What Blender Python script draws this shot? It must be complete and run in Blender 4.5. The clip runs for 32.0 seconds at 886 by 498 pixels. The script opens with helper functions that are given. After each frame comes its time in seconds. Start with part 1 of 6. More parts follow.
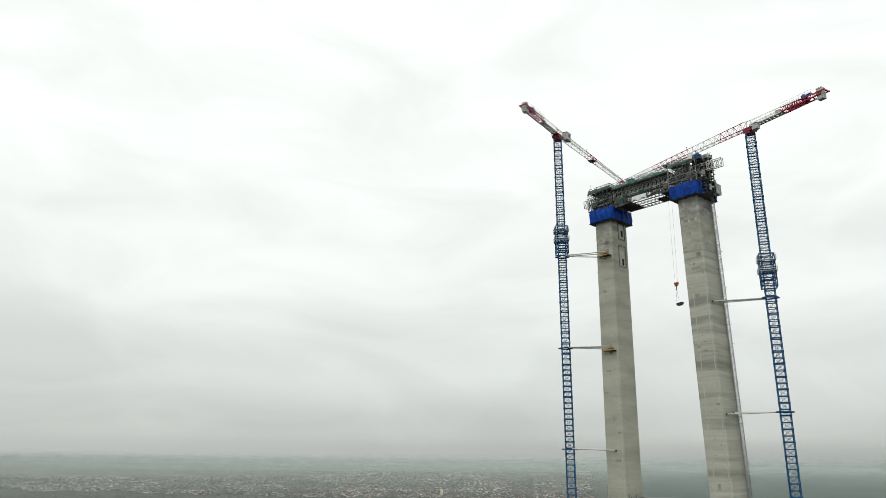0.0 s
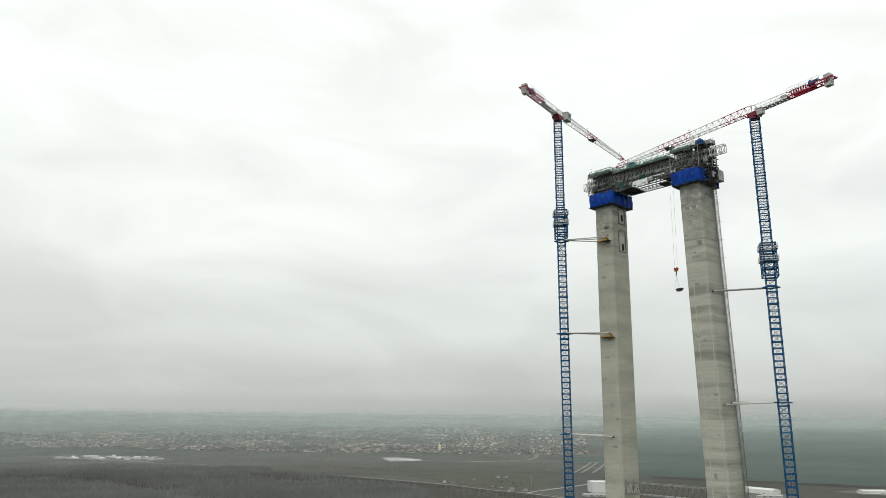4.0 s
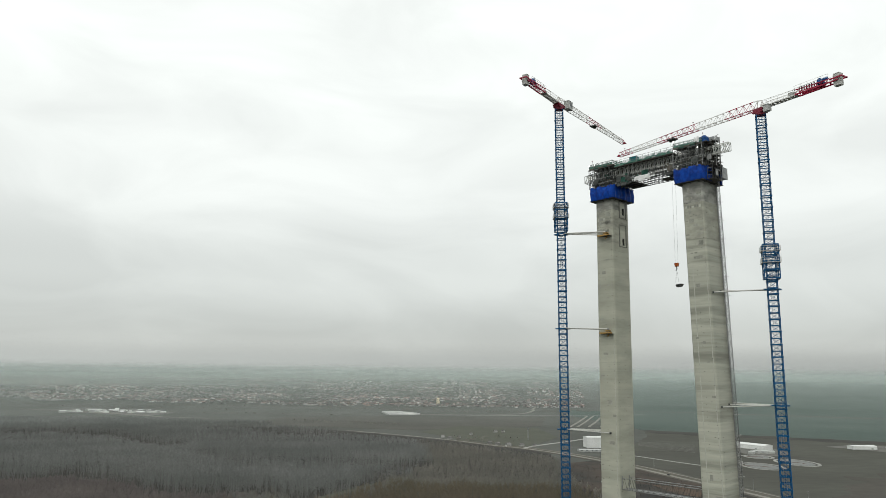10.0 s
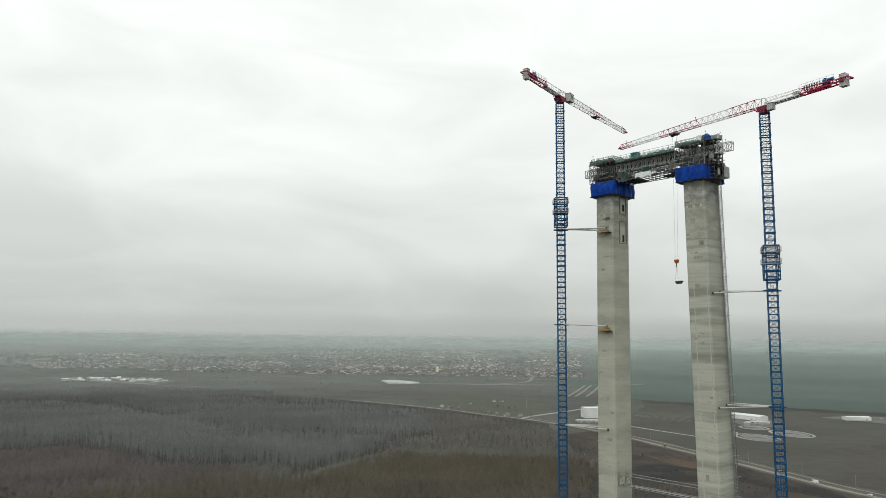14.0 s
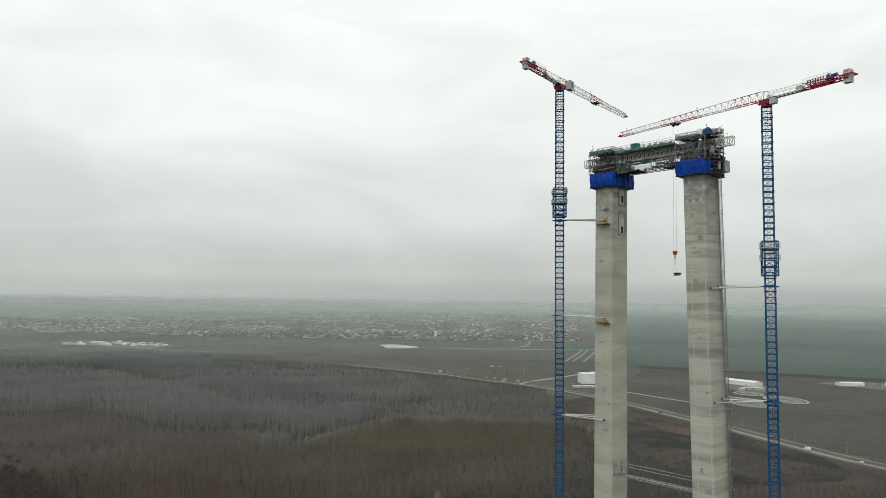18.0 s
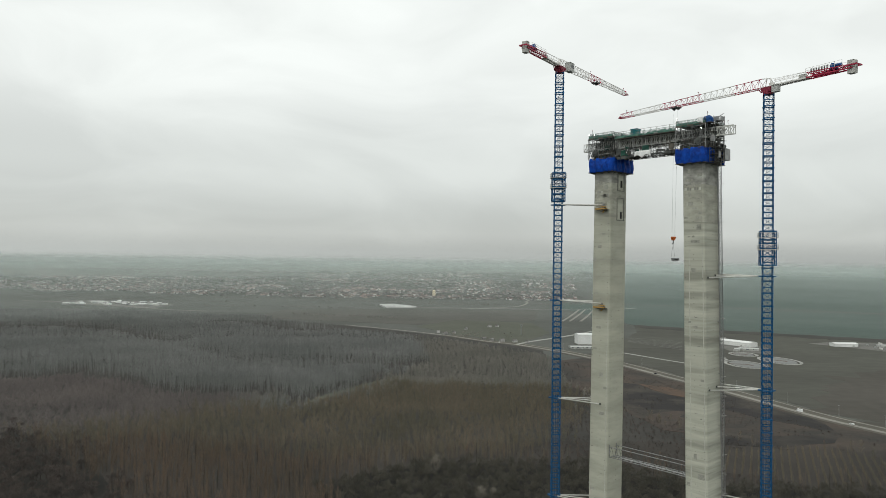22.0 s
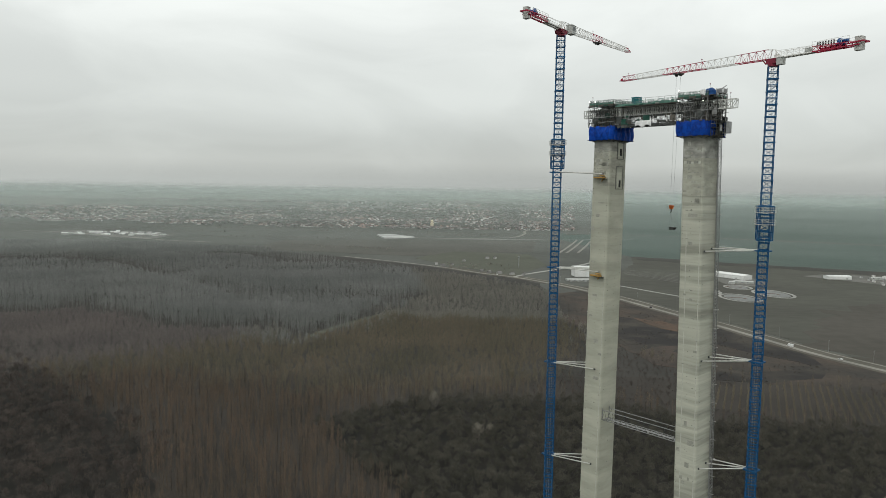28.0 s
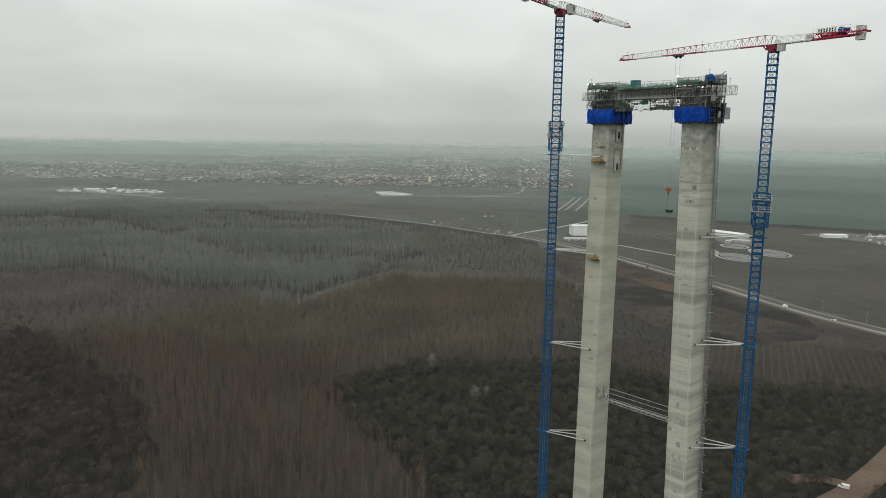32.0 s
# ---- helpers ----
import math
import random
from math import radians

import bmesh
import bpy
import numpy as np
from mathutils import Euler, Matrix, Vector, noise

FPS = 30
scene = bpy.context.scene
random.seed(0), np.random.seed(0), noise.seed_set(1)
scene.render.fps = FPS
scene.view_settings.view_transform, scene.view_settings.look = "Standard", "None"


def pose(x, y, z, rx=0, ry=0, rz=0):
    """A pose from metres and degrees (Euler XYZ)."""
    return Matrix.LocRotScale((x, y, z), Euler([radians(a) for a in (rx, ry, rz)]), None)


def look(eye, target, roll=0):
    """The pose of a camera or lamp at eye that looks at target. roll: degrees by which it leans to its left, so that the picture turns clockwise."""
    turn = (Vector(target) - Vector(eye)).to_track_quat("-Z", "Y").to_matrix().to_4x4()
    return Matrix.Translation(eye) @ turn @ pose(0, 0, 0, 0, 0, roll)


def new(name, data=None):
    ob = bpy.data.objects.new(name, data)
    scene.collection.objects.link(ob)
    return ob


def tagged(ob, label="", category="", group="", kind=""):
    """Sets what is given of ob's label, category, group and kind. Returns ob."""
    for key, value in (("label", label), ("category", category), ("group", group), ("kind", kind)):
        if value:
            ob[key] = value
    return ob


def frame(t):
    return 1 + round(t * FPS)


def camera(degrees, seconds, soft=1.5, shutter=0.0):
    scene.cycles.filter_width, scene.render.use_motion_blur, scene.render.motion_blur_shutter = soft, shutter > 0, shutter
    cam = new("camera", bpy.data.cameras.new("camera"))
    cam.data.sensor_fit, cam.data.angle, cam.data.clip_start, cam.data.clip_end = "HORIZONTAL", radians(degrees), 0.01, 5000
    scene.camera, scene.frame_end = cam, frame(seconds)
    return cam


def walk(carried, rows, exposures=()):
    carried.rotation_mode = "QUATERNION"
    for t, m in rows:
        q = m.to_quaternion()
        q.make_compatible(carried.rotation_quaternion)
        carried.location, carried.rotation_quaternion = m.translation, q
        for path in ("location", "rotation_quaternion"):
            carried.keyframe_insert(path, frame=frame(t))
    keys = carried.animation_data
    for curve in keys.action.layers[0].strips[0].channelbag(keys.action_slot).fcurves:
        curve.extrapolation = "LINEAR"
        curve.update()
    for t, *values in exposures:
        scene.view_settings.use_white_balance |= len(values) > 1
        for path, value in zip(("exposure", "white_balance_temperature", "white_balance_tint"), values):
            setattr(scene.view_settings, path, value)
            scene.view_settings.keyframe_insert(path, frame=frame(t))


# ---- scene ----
cam = camera(63.8, 32.0, soft=0.75)
# seconds, eye x y z, yaw to the left, pitch up, roll
PATH = [
    (0, 0.22, 0.35, 123.66, 0.686, 16.956, 0.610),
    (1, 0.15, 0.39, 125.67, 0.642, 15.937, 0.610),
    (2, 0.10, 0.41, 127.62, 0.577, 15.048, 0.574),
    (3, 0.05, 0.41, 129.53, 0.508, 14.252, 0.528),
    (3.5, 0.03, 0.41, 130.47, 0.476, 13.881, 0.506),
    (5.5, -0.02, 0.38, 134.19, 0.376, 12.521, 0.456),
    (6, -0.03, 0.37, 135.12, 0.359, 12.204, 0.454),
    (7, -0.03, 0.35, 136.96, 0.335, 11.586, 0.463),
    (8, -0.03, 0.33, 138.80, 0.321, 10.982, 0.486),
    (9, -0.01, 0.32, 140.64, 0.312, 10.383, 0.519),
    (10, 0.00, 0.30, 142.48, 0.305, 9.780, 0.557),
    (11, 0.03, 0.28, 144.32, 0.297, 9.168, 0.596),
    (12, 0.05, 0.26, 146.16, 0.285, 8.540, 0.633),
    (13, 0.07, 0.23, 148.01, 0.268, 7.892, 0.665),
    (13.5, 0.08, 0.22, 148.92, 0.256, 7.559, 0.679),
    (15.5, 0.11, 0.15, 152.59, 0.194, 6.166, 0.719),
    (16, 0.11, 0.13, 153.50, 0.174, 5.801, 0.726),
    (17, 0.12, 0.09, 155.32, 0.132, 5.052, 0.737),
    (18, 0.12, 0.04, 157.13, 0.086, 4.274, 0.746),
    (19, 0.11, -0.01, 158.94, 0.039, 3.470, 0.754),
    (20, 0.09, -0.07, 160.73, -0.007, 2.637, 0.764),
    (21, 0.07, -0.12, 162.51, -0.052, 1.776, 0.776),
    (22, 0.05, -0.18, 164.29, -0.095, 0.886, 0.791),
    (23, 0.02, -0.23, 166.06, -0.135, -0.033, 0.809),
    (24, -0.01, -0.28, 167.83, -0.173, -0.979, 0.829),
    (25, -0.05, -0.33, 169.59, -0.211, -1.950, 0.848),
    (25.5, -0.07, -0.36, 170.48, -0.230, -2.443, 0.857),
    (27.5, -0.14, -0.46, 174.02, -0.313, -4.439, 0.881),
    (28, -0.15, -0.49, 174.91, -0.337, -4.936, 0.882),
    (29, -0.19, -0.56, 176.71, -0.390, -5.914, 0.881),
    (30, -0.22, -0.64, 178.51, -0.449, -6.853, 0.875),
    (31, -0.26, -0.75, 180.34, -0.511, -7.732, 0.871),
    (32, -0.30, -0.91, 182.18, -0.571, -8.532, 0.883),
]


def aim(x, y, z, yaw, pitch, roll):
    a, b = radians(yaw), radians(pitch)
    eye = Vector((x, y, z))
    return look(eye, eye + 50 * Vector((-math.sin(a) * math.cos(b), math.cos(a) * math.cos(b), math.sin(b))), roll)


EXPOSURES = [(0, 0.0), (12, 0.0), (19, -0.02), (26, -0.02), (32, -0.03)]
walk(cam, [(t, aim(*p)) for t, *p in PATH], EXPOSURES)

# ---- overcast sky and weak sun ----
world = bpy.data.worlds.new("overcast_sky")
scene.world = world
world.use_nodes = True
wn, wl = world.node_tree.nodes, world.node_tree.links
wn.clear()
SUN_UP, SUN_TURN = 48.0, 205.0


def sky_nodes():
    out = wn.new("ShaderNodeOutputWorld")
    back = wn.new("ShaderNodeBackground")
    co = wn.new("ShaderNodeTexCoord")
    sep = wn.new("ShaderNodeSeparateXYZ")
    wl.new(co.outputs["Generated"], sep.inputs[0])
    ramp = wn.new("ShaderNodeValToRGB")
    ramp.color_ramp.interpolation = "EASE"
    stops = [(0.0, (0.495, 0.52, 0.497)), (0.04, (0.585, 0.61, 0.585)), (0.13, (0.745, 0.775, 0.743)), (0.25, (0.95, 0.985, 0.95)), (0.42, (1.04, 1.08, 1.045)), (1.0, (1.06, 1.09, 1.06))]
    while len(ramp.color_ramp.elements) < len(stops):
        ramp.color_ramp.elements.new(0.5)
    for e, (p, c) in zip(ramp.color_ramp.elements, stops):
        e.position, e.color = p, (*c, 1)
    wl.new(sep.outputs[2], ramp.inputs[0])
    # cloud deck: bands of thicker and thinner cloud
    mp = wn.new("ShaderNodeMapping")
    mp.inputs["Scale"].default_value = (2.0, 2.0, 5.0)
    wl.new(co.outputs["Generated"], mp.inputs[0])
    n1 = wn.new("ShaderNodeTexNoise")
    n1.inputs["Scale"].default_value, n1.inputs["Detail"].default_value, n1.inputs["Roughness"].default_value = 1.9, 6, 0.5
    n1.inputs["Distortion"].default_value = 0.8
    wl.new(mp.outputs[0], n1.inputs["Vector"])
    cr = wn.new("ShaderNodeMapRange")
    cr.inputs["From Min"].default_value, cr.inputs["From Max"].default_value = 0.34, 0.66
    cr.inputs["To Min"].default_value, cr.inputs["To Max"].default_value = 0.915, 1.055
    wl.new(n1.outputs["Fac"], cr.inputs["Value"])
    mul = wn.new("ShaderNodeMixRGB")
    mul.blend_type, mul.inputs[0].default_value = "MULTIPLY", 1.0
    wl.new(ramp.outputs[0], mul.inputs[1])
    wl.new(cr.outputs[0], mul.inputs[2])
    sky = wn.new("ShaderNodeTexSky")
    sky.sky_type, sky.sun_disc = "NISHITA", False
    sky.sun_elevation, sky.sun_rotation = radians(SUN_UP), radians(SUN_TURN)
    dim = wn.new("ShaderNodeMixRGB")
    dim.blend_type, dim.inputs[0].default_value, dim.inputs[2].default_value = "MULTIPLY", 1.0, (0.1, 0.1, 0.1, 1)
    wl.new(sky.outputs[0], dim.inputs[1])
    mix = wn.new("ShaderNodeMixRGB")
    mix.inputs[0].default_value = 0.94
    wl.new(dim.outputs[0], mix.inputs[1])
    wl.new(mul.outputs[0], mix.inputs[2])
    wl.new(mix.outputs[0], back.inputs[0])
    back.inputs[1].default_value = 1.0
    wl.new(back.outputs[0], out.inputs[0])


sky_nodes()
sun = new("sun", bpy.data.lights.new("sun", "SUN"))
sun.data.energy, sun.data.angle, sun.data.color = 0.7, radians(25), (1.0, 0.97, 0.92)
sun.matrix_basis = pose(0, 0, 300, 90 - SUN_UP, 0, 180 - SUN_TURN)


# ---- materials ----
def surf(name, a, b, big=0.2, small=3.0, rough=0.7, metal=0.0, bump=0.0, vary=0.0, stretch=(1, 1, 1), island=False, contrast=(0.35, 0.65), gloss=0.25, grain=0.28):
    m = bpy.data.materials.new(name)
    m.use_nodes = True
    nt = m.node_tree
    n, l = nt.nodes, nt.links
    p = n["Principled BSDF"]
    p.inputs["Roughness"].default_value, p.inputs["Metallic"].default_value = rough, metal
    p.inputs["Specular IOR Level"].default_value = gloss
    co = n.new("ShaderNodeTexCoord")
    mp = n.new("ShaderNodeMapping")
    mp.inputs["Scale"].default_value = stretch
    l.new(co.outputs["Object"], mp.inputs[0])
    n1, n2 = n.new("ShaderNodeTexNoise"), n.new("ShaderNodeTexNoise")
    n1.inputs["Scale"].default_value, n1.inputs["Detail"].default_value = big, 4
    n2.inputs["Scale"].default_value, n2.inputs["Detail"].default_value = small, 5
    l.new(mp.outputs[0], n1.inputs["Vector"])
    l.new(mp.outputs[0], n2.inputs["Vector"])
    mr = n.new("ShaderNodeMapRange")
    mr.inputs["From Min"].default_value, mr.inputs["From Max"].default_value = contrast
    l.new(n1.outputs["Fac"], mr.inputs["Value"])
    mix = n.new("ShaderNodeMixRGB")
    mix.inputs[1].default_value, mix.inputs[2].default_value = (*a, 1), (*b, 1)
    l.new(mr.outputs[0], mix.inputs[0])
    gr = n.new("ShaderNodeMapRange")
    gr.inputs["To Min"].default_value, gr.inputs["To Max"].default_value = 1 - grain, 1 + grain
    l.new(n2.outputs["Fac"], gr.inputs["Value"])
    mul = n.new("ShaderNodeMixRGB")
    mul.blend_type, mul.inputs[0].default_value = "MULTIPLY", 1.0
    l.new(mix.outputs[0], mul.inputs[1])
    l.new(gr.outputs[0], mul.inputs[2])
    last = mul
    if vary:
        rnd = n.new("ShaderNodeNewGeometry" if island else "ShaderNodeObjectInfo")
        vr = n.new("ShaderNodeMapRange")
        vr.inputs["To Min"].default_value, vr.inputs["To Max"].default_value = 1 - vary, 1 + vary
        l.new(rnd.outputs["Random Per Island" if island else "Random"], vr.inputs["Value"])
        last = n.new("ShaderNodeMixRGB")
        last.blend_type, last.inputs[0].default_value = "MULTIPLY", 1.0
        l.new(mul.outputs[0], last.inputs[1])
        l.new(vr.outputs[0], last.inputs[2])
    l.new(last.outputs[0], p.inputs["Base Color"])
    if bump:
        bp = n.new("ShaderNodeBump")
        bp.inputs["Strength"].default_value, bp.inputs["Distance"].default_value = bump, 0.05
        l.new(n2.outputs["Fac"], bp.inputs["Height"])
        l.new(bp.outputs[0], p.inputs["Normal"])
    return m


M_CONCRETE = surf("weathered_concrete", (0.335, 0.338, 0.277), (0.440, 0.443, 0.364), 0.4, 1.3, 0.85, bump=0.15, vary=0.04, stretch=(0.2, 0.2, 0.8), contrast=(0.30, 0.6), grain=0.16)
M_BANDED = surf("banded_concrete", (0.270, 0.275, 0.228), (0.448, 0.452, 0.378), 0.42, 1.7, 0.85, bump=0.15, vary=0.08, stretch=(0.07, 0.07, 1), contrast=(0.36, 0.52), grain=0.24)
M_FRESH = surf("fresh_concrete", (0.205, 0.206, 0.186), (0.385, 0.385, 0.345), 0.55, 1.8, 0.8, bump=0.25, vary=0.10, stretch=(0.5, 0.5, 1), grain=0.35)
M_DRYING = surf("drying_concrete", (0.280, 0.281, 0.234), (0.428, 0.428, 0.356), 0.45, 1.4, 0.83, bump=0.2, vary=0.06, stretch=(0.4, 0.4, 1), grain=0.3)
M_FRAME = surf("blockout_edge_grey", (0.10, 0.10, 0.092), (0.17, 0.17, 0.155), 0.8, 4, 0.8)
M_PATCH = surf("damp_concrete_stain", (0.24, 0.24, 0.215), (0.30, 0.30, 0.27), 0.3, 1.2, 0.8, vary=0.15, stretch=(1, 1, 0.4))
M_SMEAR = surf("cement_smear", (0.275, 0.278, 0.240), (0.345, 0.347, 0.300), 0.8, 3, 0.85, vary=0.12, grain=0.4)
M_SEAM = surf("pale_cement_seam", (0.41, 0.415, 0.36), (0.49, 0.495, 0.43), 0.3, 2, 0.85)
M_HOLE = surf("dark_opening", (0.02, 0.02, 0.02), (0.035, 0.035, 0.035), 1, 5, 0.9)
M_BLUE = surf("blue_mast_paint", (0.003, 0.060, 0.155), (0.006, 0.088, 0.222), 0.6, 6, 0.5, vary=0.12, gloss=0.2)
M_COVER = surf("dull_blue_cover", (0.006, 0.045, 0.16), (0.010, 0.065, 0.22), 0.8, 3, 0.6, bump=0.5)
M_TARP = surf("blue_tarpaulin", (0.001, 0.026, 0.19), (0.002, 0.060, 0.38), 0.9, 2.5, 0.55, bump=0.6, vary=0.06, gloss=0.15)
M_RED = surf("red_crane_paint", (0.28, 0.014, 0.042), (0.38, 0.022, 0.060), 0.6, 5, 0.45)
M_DKRED = surf("dark_red_slew_paint", (0.15, 0.013, 0.03), (0.21, 0.018, 0.04), 0.6, 5, 0.45)
M_WHITE = surf("white_crane_paint", (0.60, 0.59, 0.56), (0.72, 0.71, 0.68), 0.6, 5, 0.45)
M_GREYP = surf("grey_cab_paint", (0.36, 0.37, 0.35), (0.45, 0.46, 0.44), 0.6, 4, 0.5)
M_CWT = surf("concrete_ballast", (0.40, 0.40, 0.38), (0.50, 0.50, 0.47), 0.7, 4, 0.85, vary=0.08)
M_WINCH = surf("blue_winch_paint", (0.015, 0.07, 0.22), (0.02, 0.10, 0.30), 0.8, 5, 0.45)
M_TRUSS = surf("weathered_truss_steel", (0.42, 0.43, 0.40), (0.58, 0.585, 0.55), 0.8, 6, 0.6, 0.1, vary=0.14)
M_STUBBLE = surf("grey_stubble", (0.066, 0.066, 0.057), (0.086, 0.084, 0.073), 0.005, 0.06, 0.95)
M_STEEL = surf("galvanised_steel", (0.22, 0.225, 0.22), (0.33, 0.335, 0.33), 0.8, 6, 0.5, 0.4, vary=0.15)
M_PALE = surf("pale_steel_tube", (0.46, 0.46, 0.43), (0.56, 0.56, 0.52), 0.8, 6, 0.5, 0.2)
M_DARK = surf("dark_formwork_steel", (0.045, 0.05, 0.048), (0.09, 0.095, 0.09), 0.8, 5, 0.6, 0.3, vary=0.25)
M_FORM = surf("film_faced_formwork", (0.055, 0.05, 0.04), (0.11, 0.10, 0.085), 0.6, 4, 0.6, vary=0.3)
M_NET = surf("dark_green_safety_net", (0.012, 0.055, 0.04), (0.03, 0.10, 0.075), 0.7, 5, 0.8, vary=0.2)
M_MESH = surf("pale_green_debris_net", (0.05, 0.135, 0.105), (0.13, 0.23, 0.19), 0.9, 6, 0.8, vary=0.25)
M_TEAL = surf("teal_box_paint", (0.01, 0.13, 0.15), (0.015, 0.17, 0.19), 0.8, 4, 0.5)
M_YELLOW = surf("ochre_bracket_paint", (0.36, 0.21, 0.055), (0.45, 0.28, 0.085), 0.8, 5, 0.55)
M_ORANGE = surf("orange_hook_paint", (0.42, 0.09, 0.015), (0.5, 0.12, 0.02), 0.8, 5, 0.5)
M_SHEET = surf("white_plastic_sheet", (0.62, 0.63, 0.62), (0.75, 0.76, 0.75), 0.6, 3, 0.5, bump=0.4)
M_BLACK = surf("black_lettering", (0.03, 0.03, 0.035), (0.05, 0.05, 0.055), 1, 5, 0.6)
M_GLASS = surf("dark_window_glass", (0.03, 0.035, 0.04), (0.05, 0.06, 0.065), 1, 3, 0.08)
M_ROPE = surf("steel_wire_rope", (0.10, 0.10, 0.10), (0.16, 0.16, 0.16), 1, 5, 0.6, 0.5)

M_GROUND = surf("winter_grass_and_soil", (0.068, 0.072, 0.063), (0.087, 0.091, 0.081), 0.004, 0.06, 0.95, contrast=(0.4, 0.6))
# near-black floor colour: the shade under dense thicket twigs is painted in
M_THICKET_SHADE = surf("thicket_floor_shade", (0.012, 0.012, 0.010), (0.024, 0.022, 0.018), 0.03, 0.25, 0.95)
# both litter colours are darkened to paint in shade between the trees
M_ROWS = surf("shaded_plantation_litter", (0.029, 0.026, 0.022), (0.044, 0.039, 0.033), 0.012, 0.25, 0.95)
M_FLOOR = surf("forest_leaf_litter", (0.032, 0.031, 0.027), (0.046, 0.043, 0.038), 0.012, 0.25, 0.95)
M_FIELD = surf("winter_wheat_field", (0.052, 0.077, 0.066), (0.068, 0.093, 0.081), 0.003, 0.05, 0.95)
M_GRASS = surf("dull_green_grass", (0.068, 0.073, 0.055), (0.086, 0.090, 0.070), 0.006, 0.08, 0.95)
M_PASTURE = surf("rough_winter_pasture", (0.056, 0.056, 0.046), (0.071, 0.073, 0.059), 0.0045, 0.05, 0.95, stretch=(0.7, 1.3, 1), contrast=(0.38, 0.62))
M_PLOUGH = surf("ploughed_brown_field", (0.055, 0.051, 0.042), (0.068, 0.063, 0.053), 0.005, 0.06, 0.95)
M_BASIN = surf("wet_concrete_floor", (0.098, 0.104, 0.098), (0.130, 0.136, 0.128), 0.02, 0.2, 0.5)
M_HEDGE = surf("dark_field_margin", (0.036, 0.036, 0.031), (0.052, 0.049, 0.042), 0.01, 0.1, 0.95)
M_SEDGE = surf("rusty_dry_sedge", (0.105, 0.064, 0.042), (0.066, 0.050, 0.037), 0.04, 0.2, 0.95)
M_RUSSET = surf("russet_dead_grass", (0.066, 0.049, 0.039), (0.042, 0.037, 0.032), 0.03, 0.2, 0.95)
M_BURN = surf("burnt_grass", (0.020, 0.019, 0.018), (0.050, 0.044, 0.036), 0.02, 0.12, 0.95, contrast=(0.45, 0.65))
M_RUST = surf("reddish_dry_sedge", (0.060, 0.047, 0.037), (0.033, 0.031, 0.027), 0.014, 0.15, 0.95, contrast=(0.4, 0.6), grain=0.4)
M_ASPHALT = surf("worn_asphalt", (0.180, 0.175, 0.155), (0.240, 0.231, 0.204), 0.02, 0.3, 0.9)
M_DIRT = surf("brown_dirt_road", (0.112, 0.080, 0.060), (0.155, 0.115, 0.086), 0.03, 0.3, 0.95)
M_YARD = surf("grey_compacted_yard", (0.10, 0.10, 0.09), (0.14, 0.138, 0.125), 0.02, 0.3, 0.9)
M_GRAVEL = surf("pale_gravel", (0.25, 0.25, 0.232), (0.35, 0.35, 0.325), 0.02, 0.3, 0.9)
M_TWIG = surf("bare_brown_poplar_twigs", (0.112, 0.090, 0.066), (0.156, 0.115, 0.084), 0.014, 0.16, 0.9, vary=0.10, island=True)
M_OLIVE = surf("bare_olive_brown_twigs", (0.130, 0.120, 0.086), (0.178, 0.150, 0.108), 0.012, 0.2, 0.9, vary=0.04, island=True)
M_MAUVE = surf("bare_mauve_grey_twigs", (0.152, 0.138, 0.131), (0.190, 0.168, 0.158), 0.01, 0.2, 0.9, vary=0.04, island=True)
# dark colour for slim trees that imitate shaded slits between poplar crowns
M_GAP_SHADE = surf("crown_gap_shade", (0.036, 0.033, 0.027), (0.056, 0.050, 0.041), 0.05, 0.5, 0.9, vary=0.1, island=True)
M_VERGE = surf("trampled_road_verge", (0.074, 0.071, 0.056), (0.100, 0.093, 0.075), 0.02, 0.2, 0.95)
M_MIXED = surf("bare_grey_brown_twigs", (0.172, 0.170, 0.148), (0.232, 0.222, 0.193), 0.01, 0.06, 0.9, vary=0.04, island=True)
# far twigs are lightened and greyed: distance haze put into their colour
M_DARKWOOD = surf("haze_paled_stand_twigs", (0.174, 0.183, 0.174), (0.232, 0.238, 0.227), 0.006, 0.05, 0.9, vary=0.04, island=True)
M_TWIG_FAR = surf("haze_paled_woodland_twigs", (0.184, 0.193, 0.184), (0.244, 0.250, 0.239), 0.005, 0.03, 0.9, vary=0.04, island=True)
M_BUSH = surf("bare_willow_scrub_twigs", (0.050, 0.049, 0.039), (0.096, 0.090, 0.071), 0.10, 0.3, 0.9, vary=0.08, island=True)
M_BROWNBUSH = surf("bare_brown_alder_twigs", (0.050, 0.045, 0.041), (0.100, 0.083, 0.072), 0.09, 0.3, 0.9, vary=0.08, island=True)
M_PALETWIG = surf("pale_ash_twigs", (0.19, 0.175, 0.145), (0.25, 0.23, 0.19), 0.1, 1, 0.9, vary=0.2, island=True)
M_BARK = surf("grey_bark", (0.07, 0.06, 0.05), (0.12, 0.105, 0.09), 0.5, 4, 0.9)
M_WALL = surf("pale_render_walls", (0.19, 0.19, 0.185), (0.42, 0.415, 0.40), 0.02, 0.3, 0.8, vary=0.45)
M_FARWALL = surf("far_render_walls", (0.20, 0.202, 0.198), (0.52, 0.52, 0.51), 0.004, 0.1, 0.8, vary=0.75, island=True)
M_FARROOF = surf("far_tiled_roofs", (0.13, 0.13, 0.125), (0.30, 0.20, 0.18), 0.004, 0.1, 0.85, vary=0.55, island=True)
M_ROOF = surf("tiled_roofs", (0.15, 0.145, 0.14), (0.22, 0.205, 0.20), 0.02, 0.5, 0.85, vary=0.35)
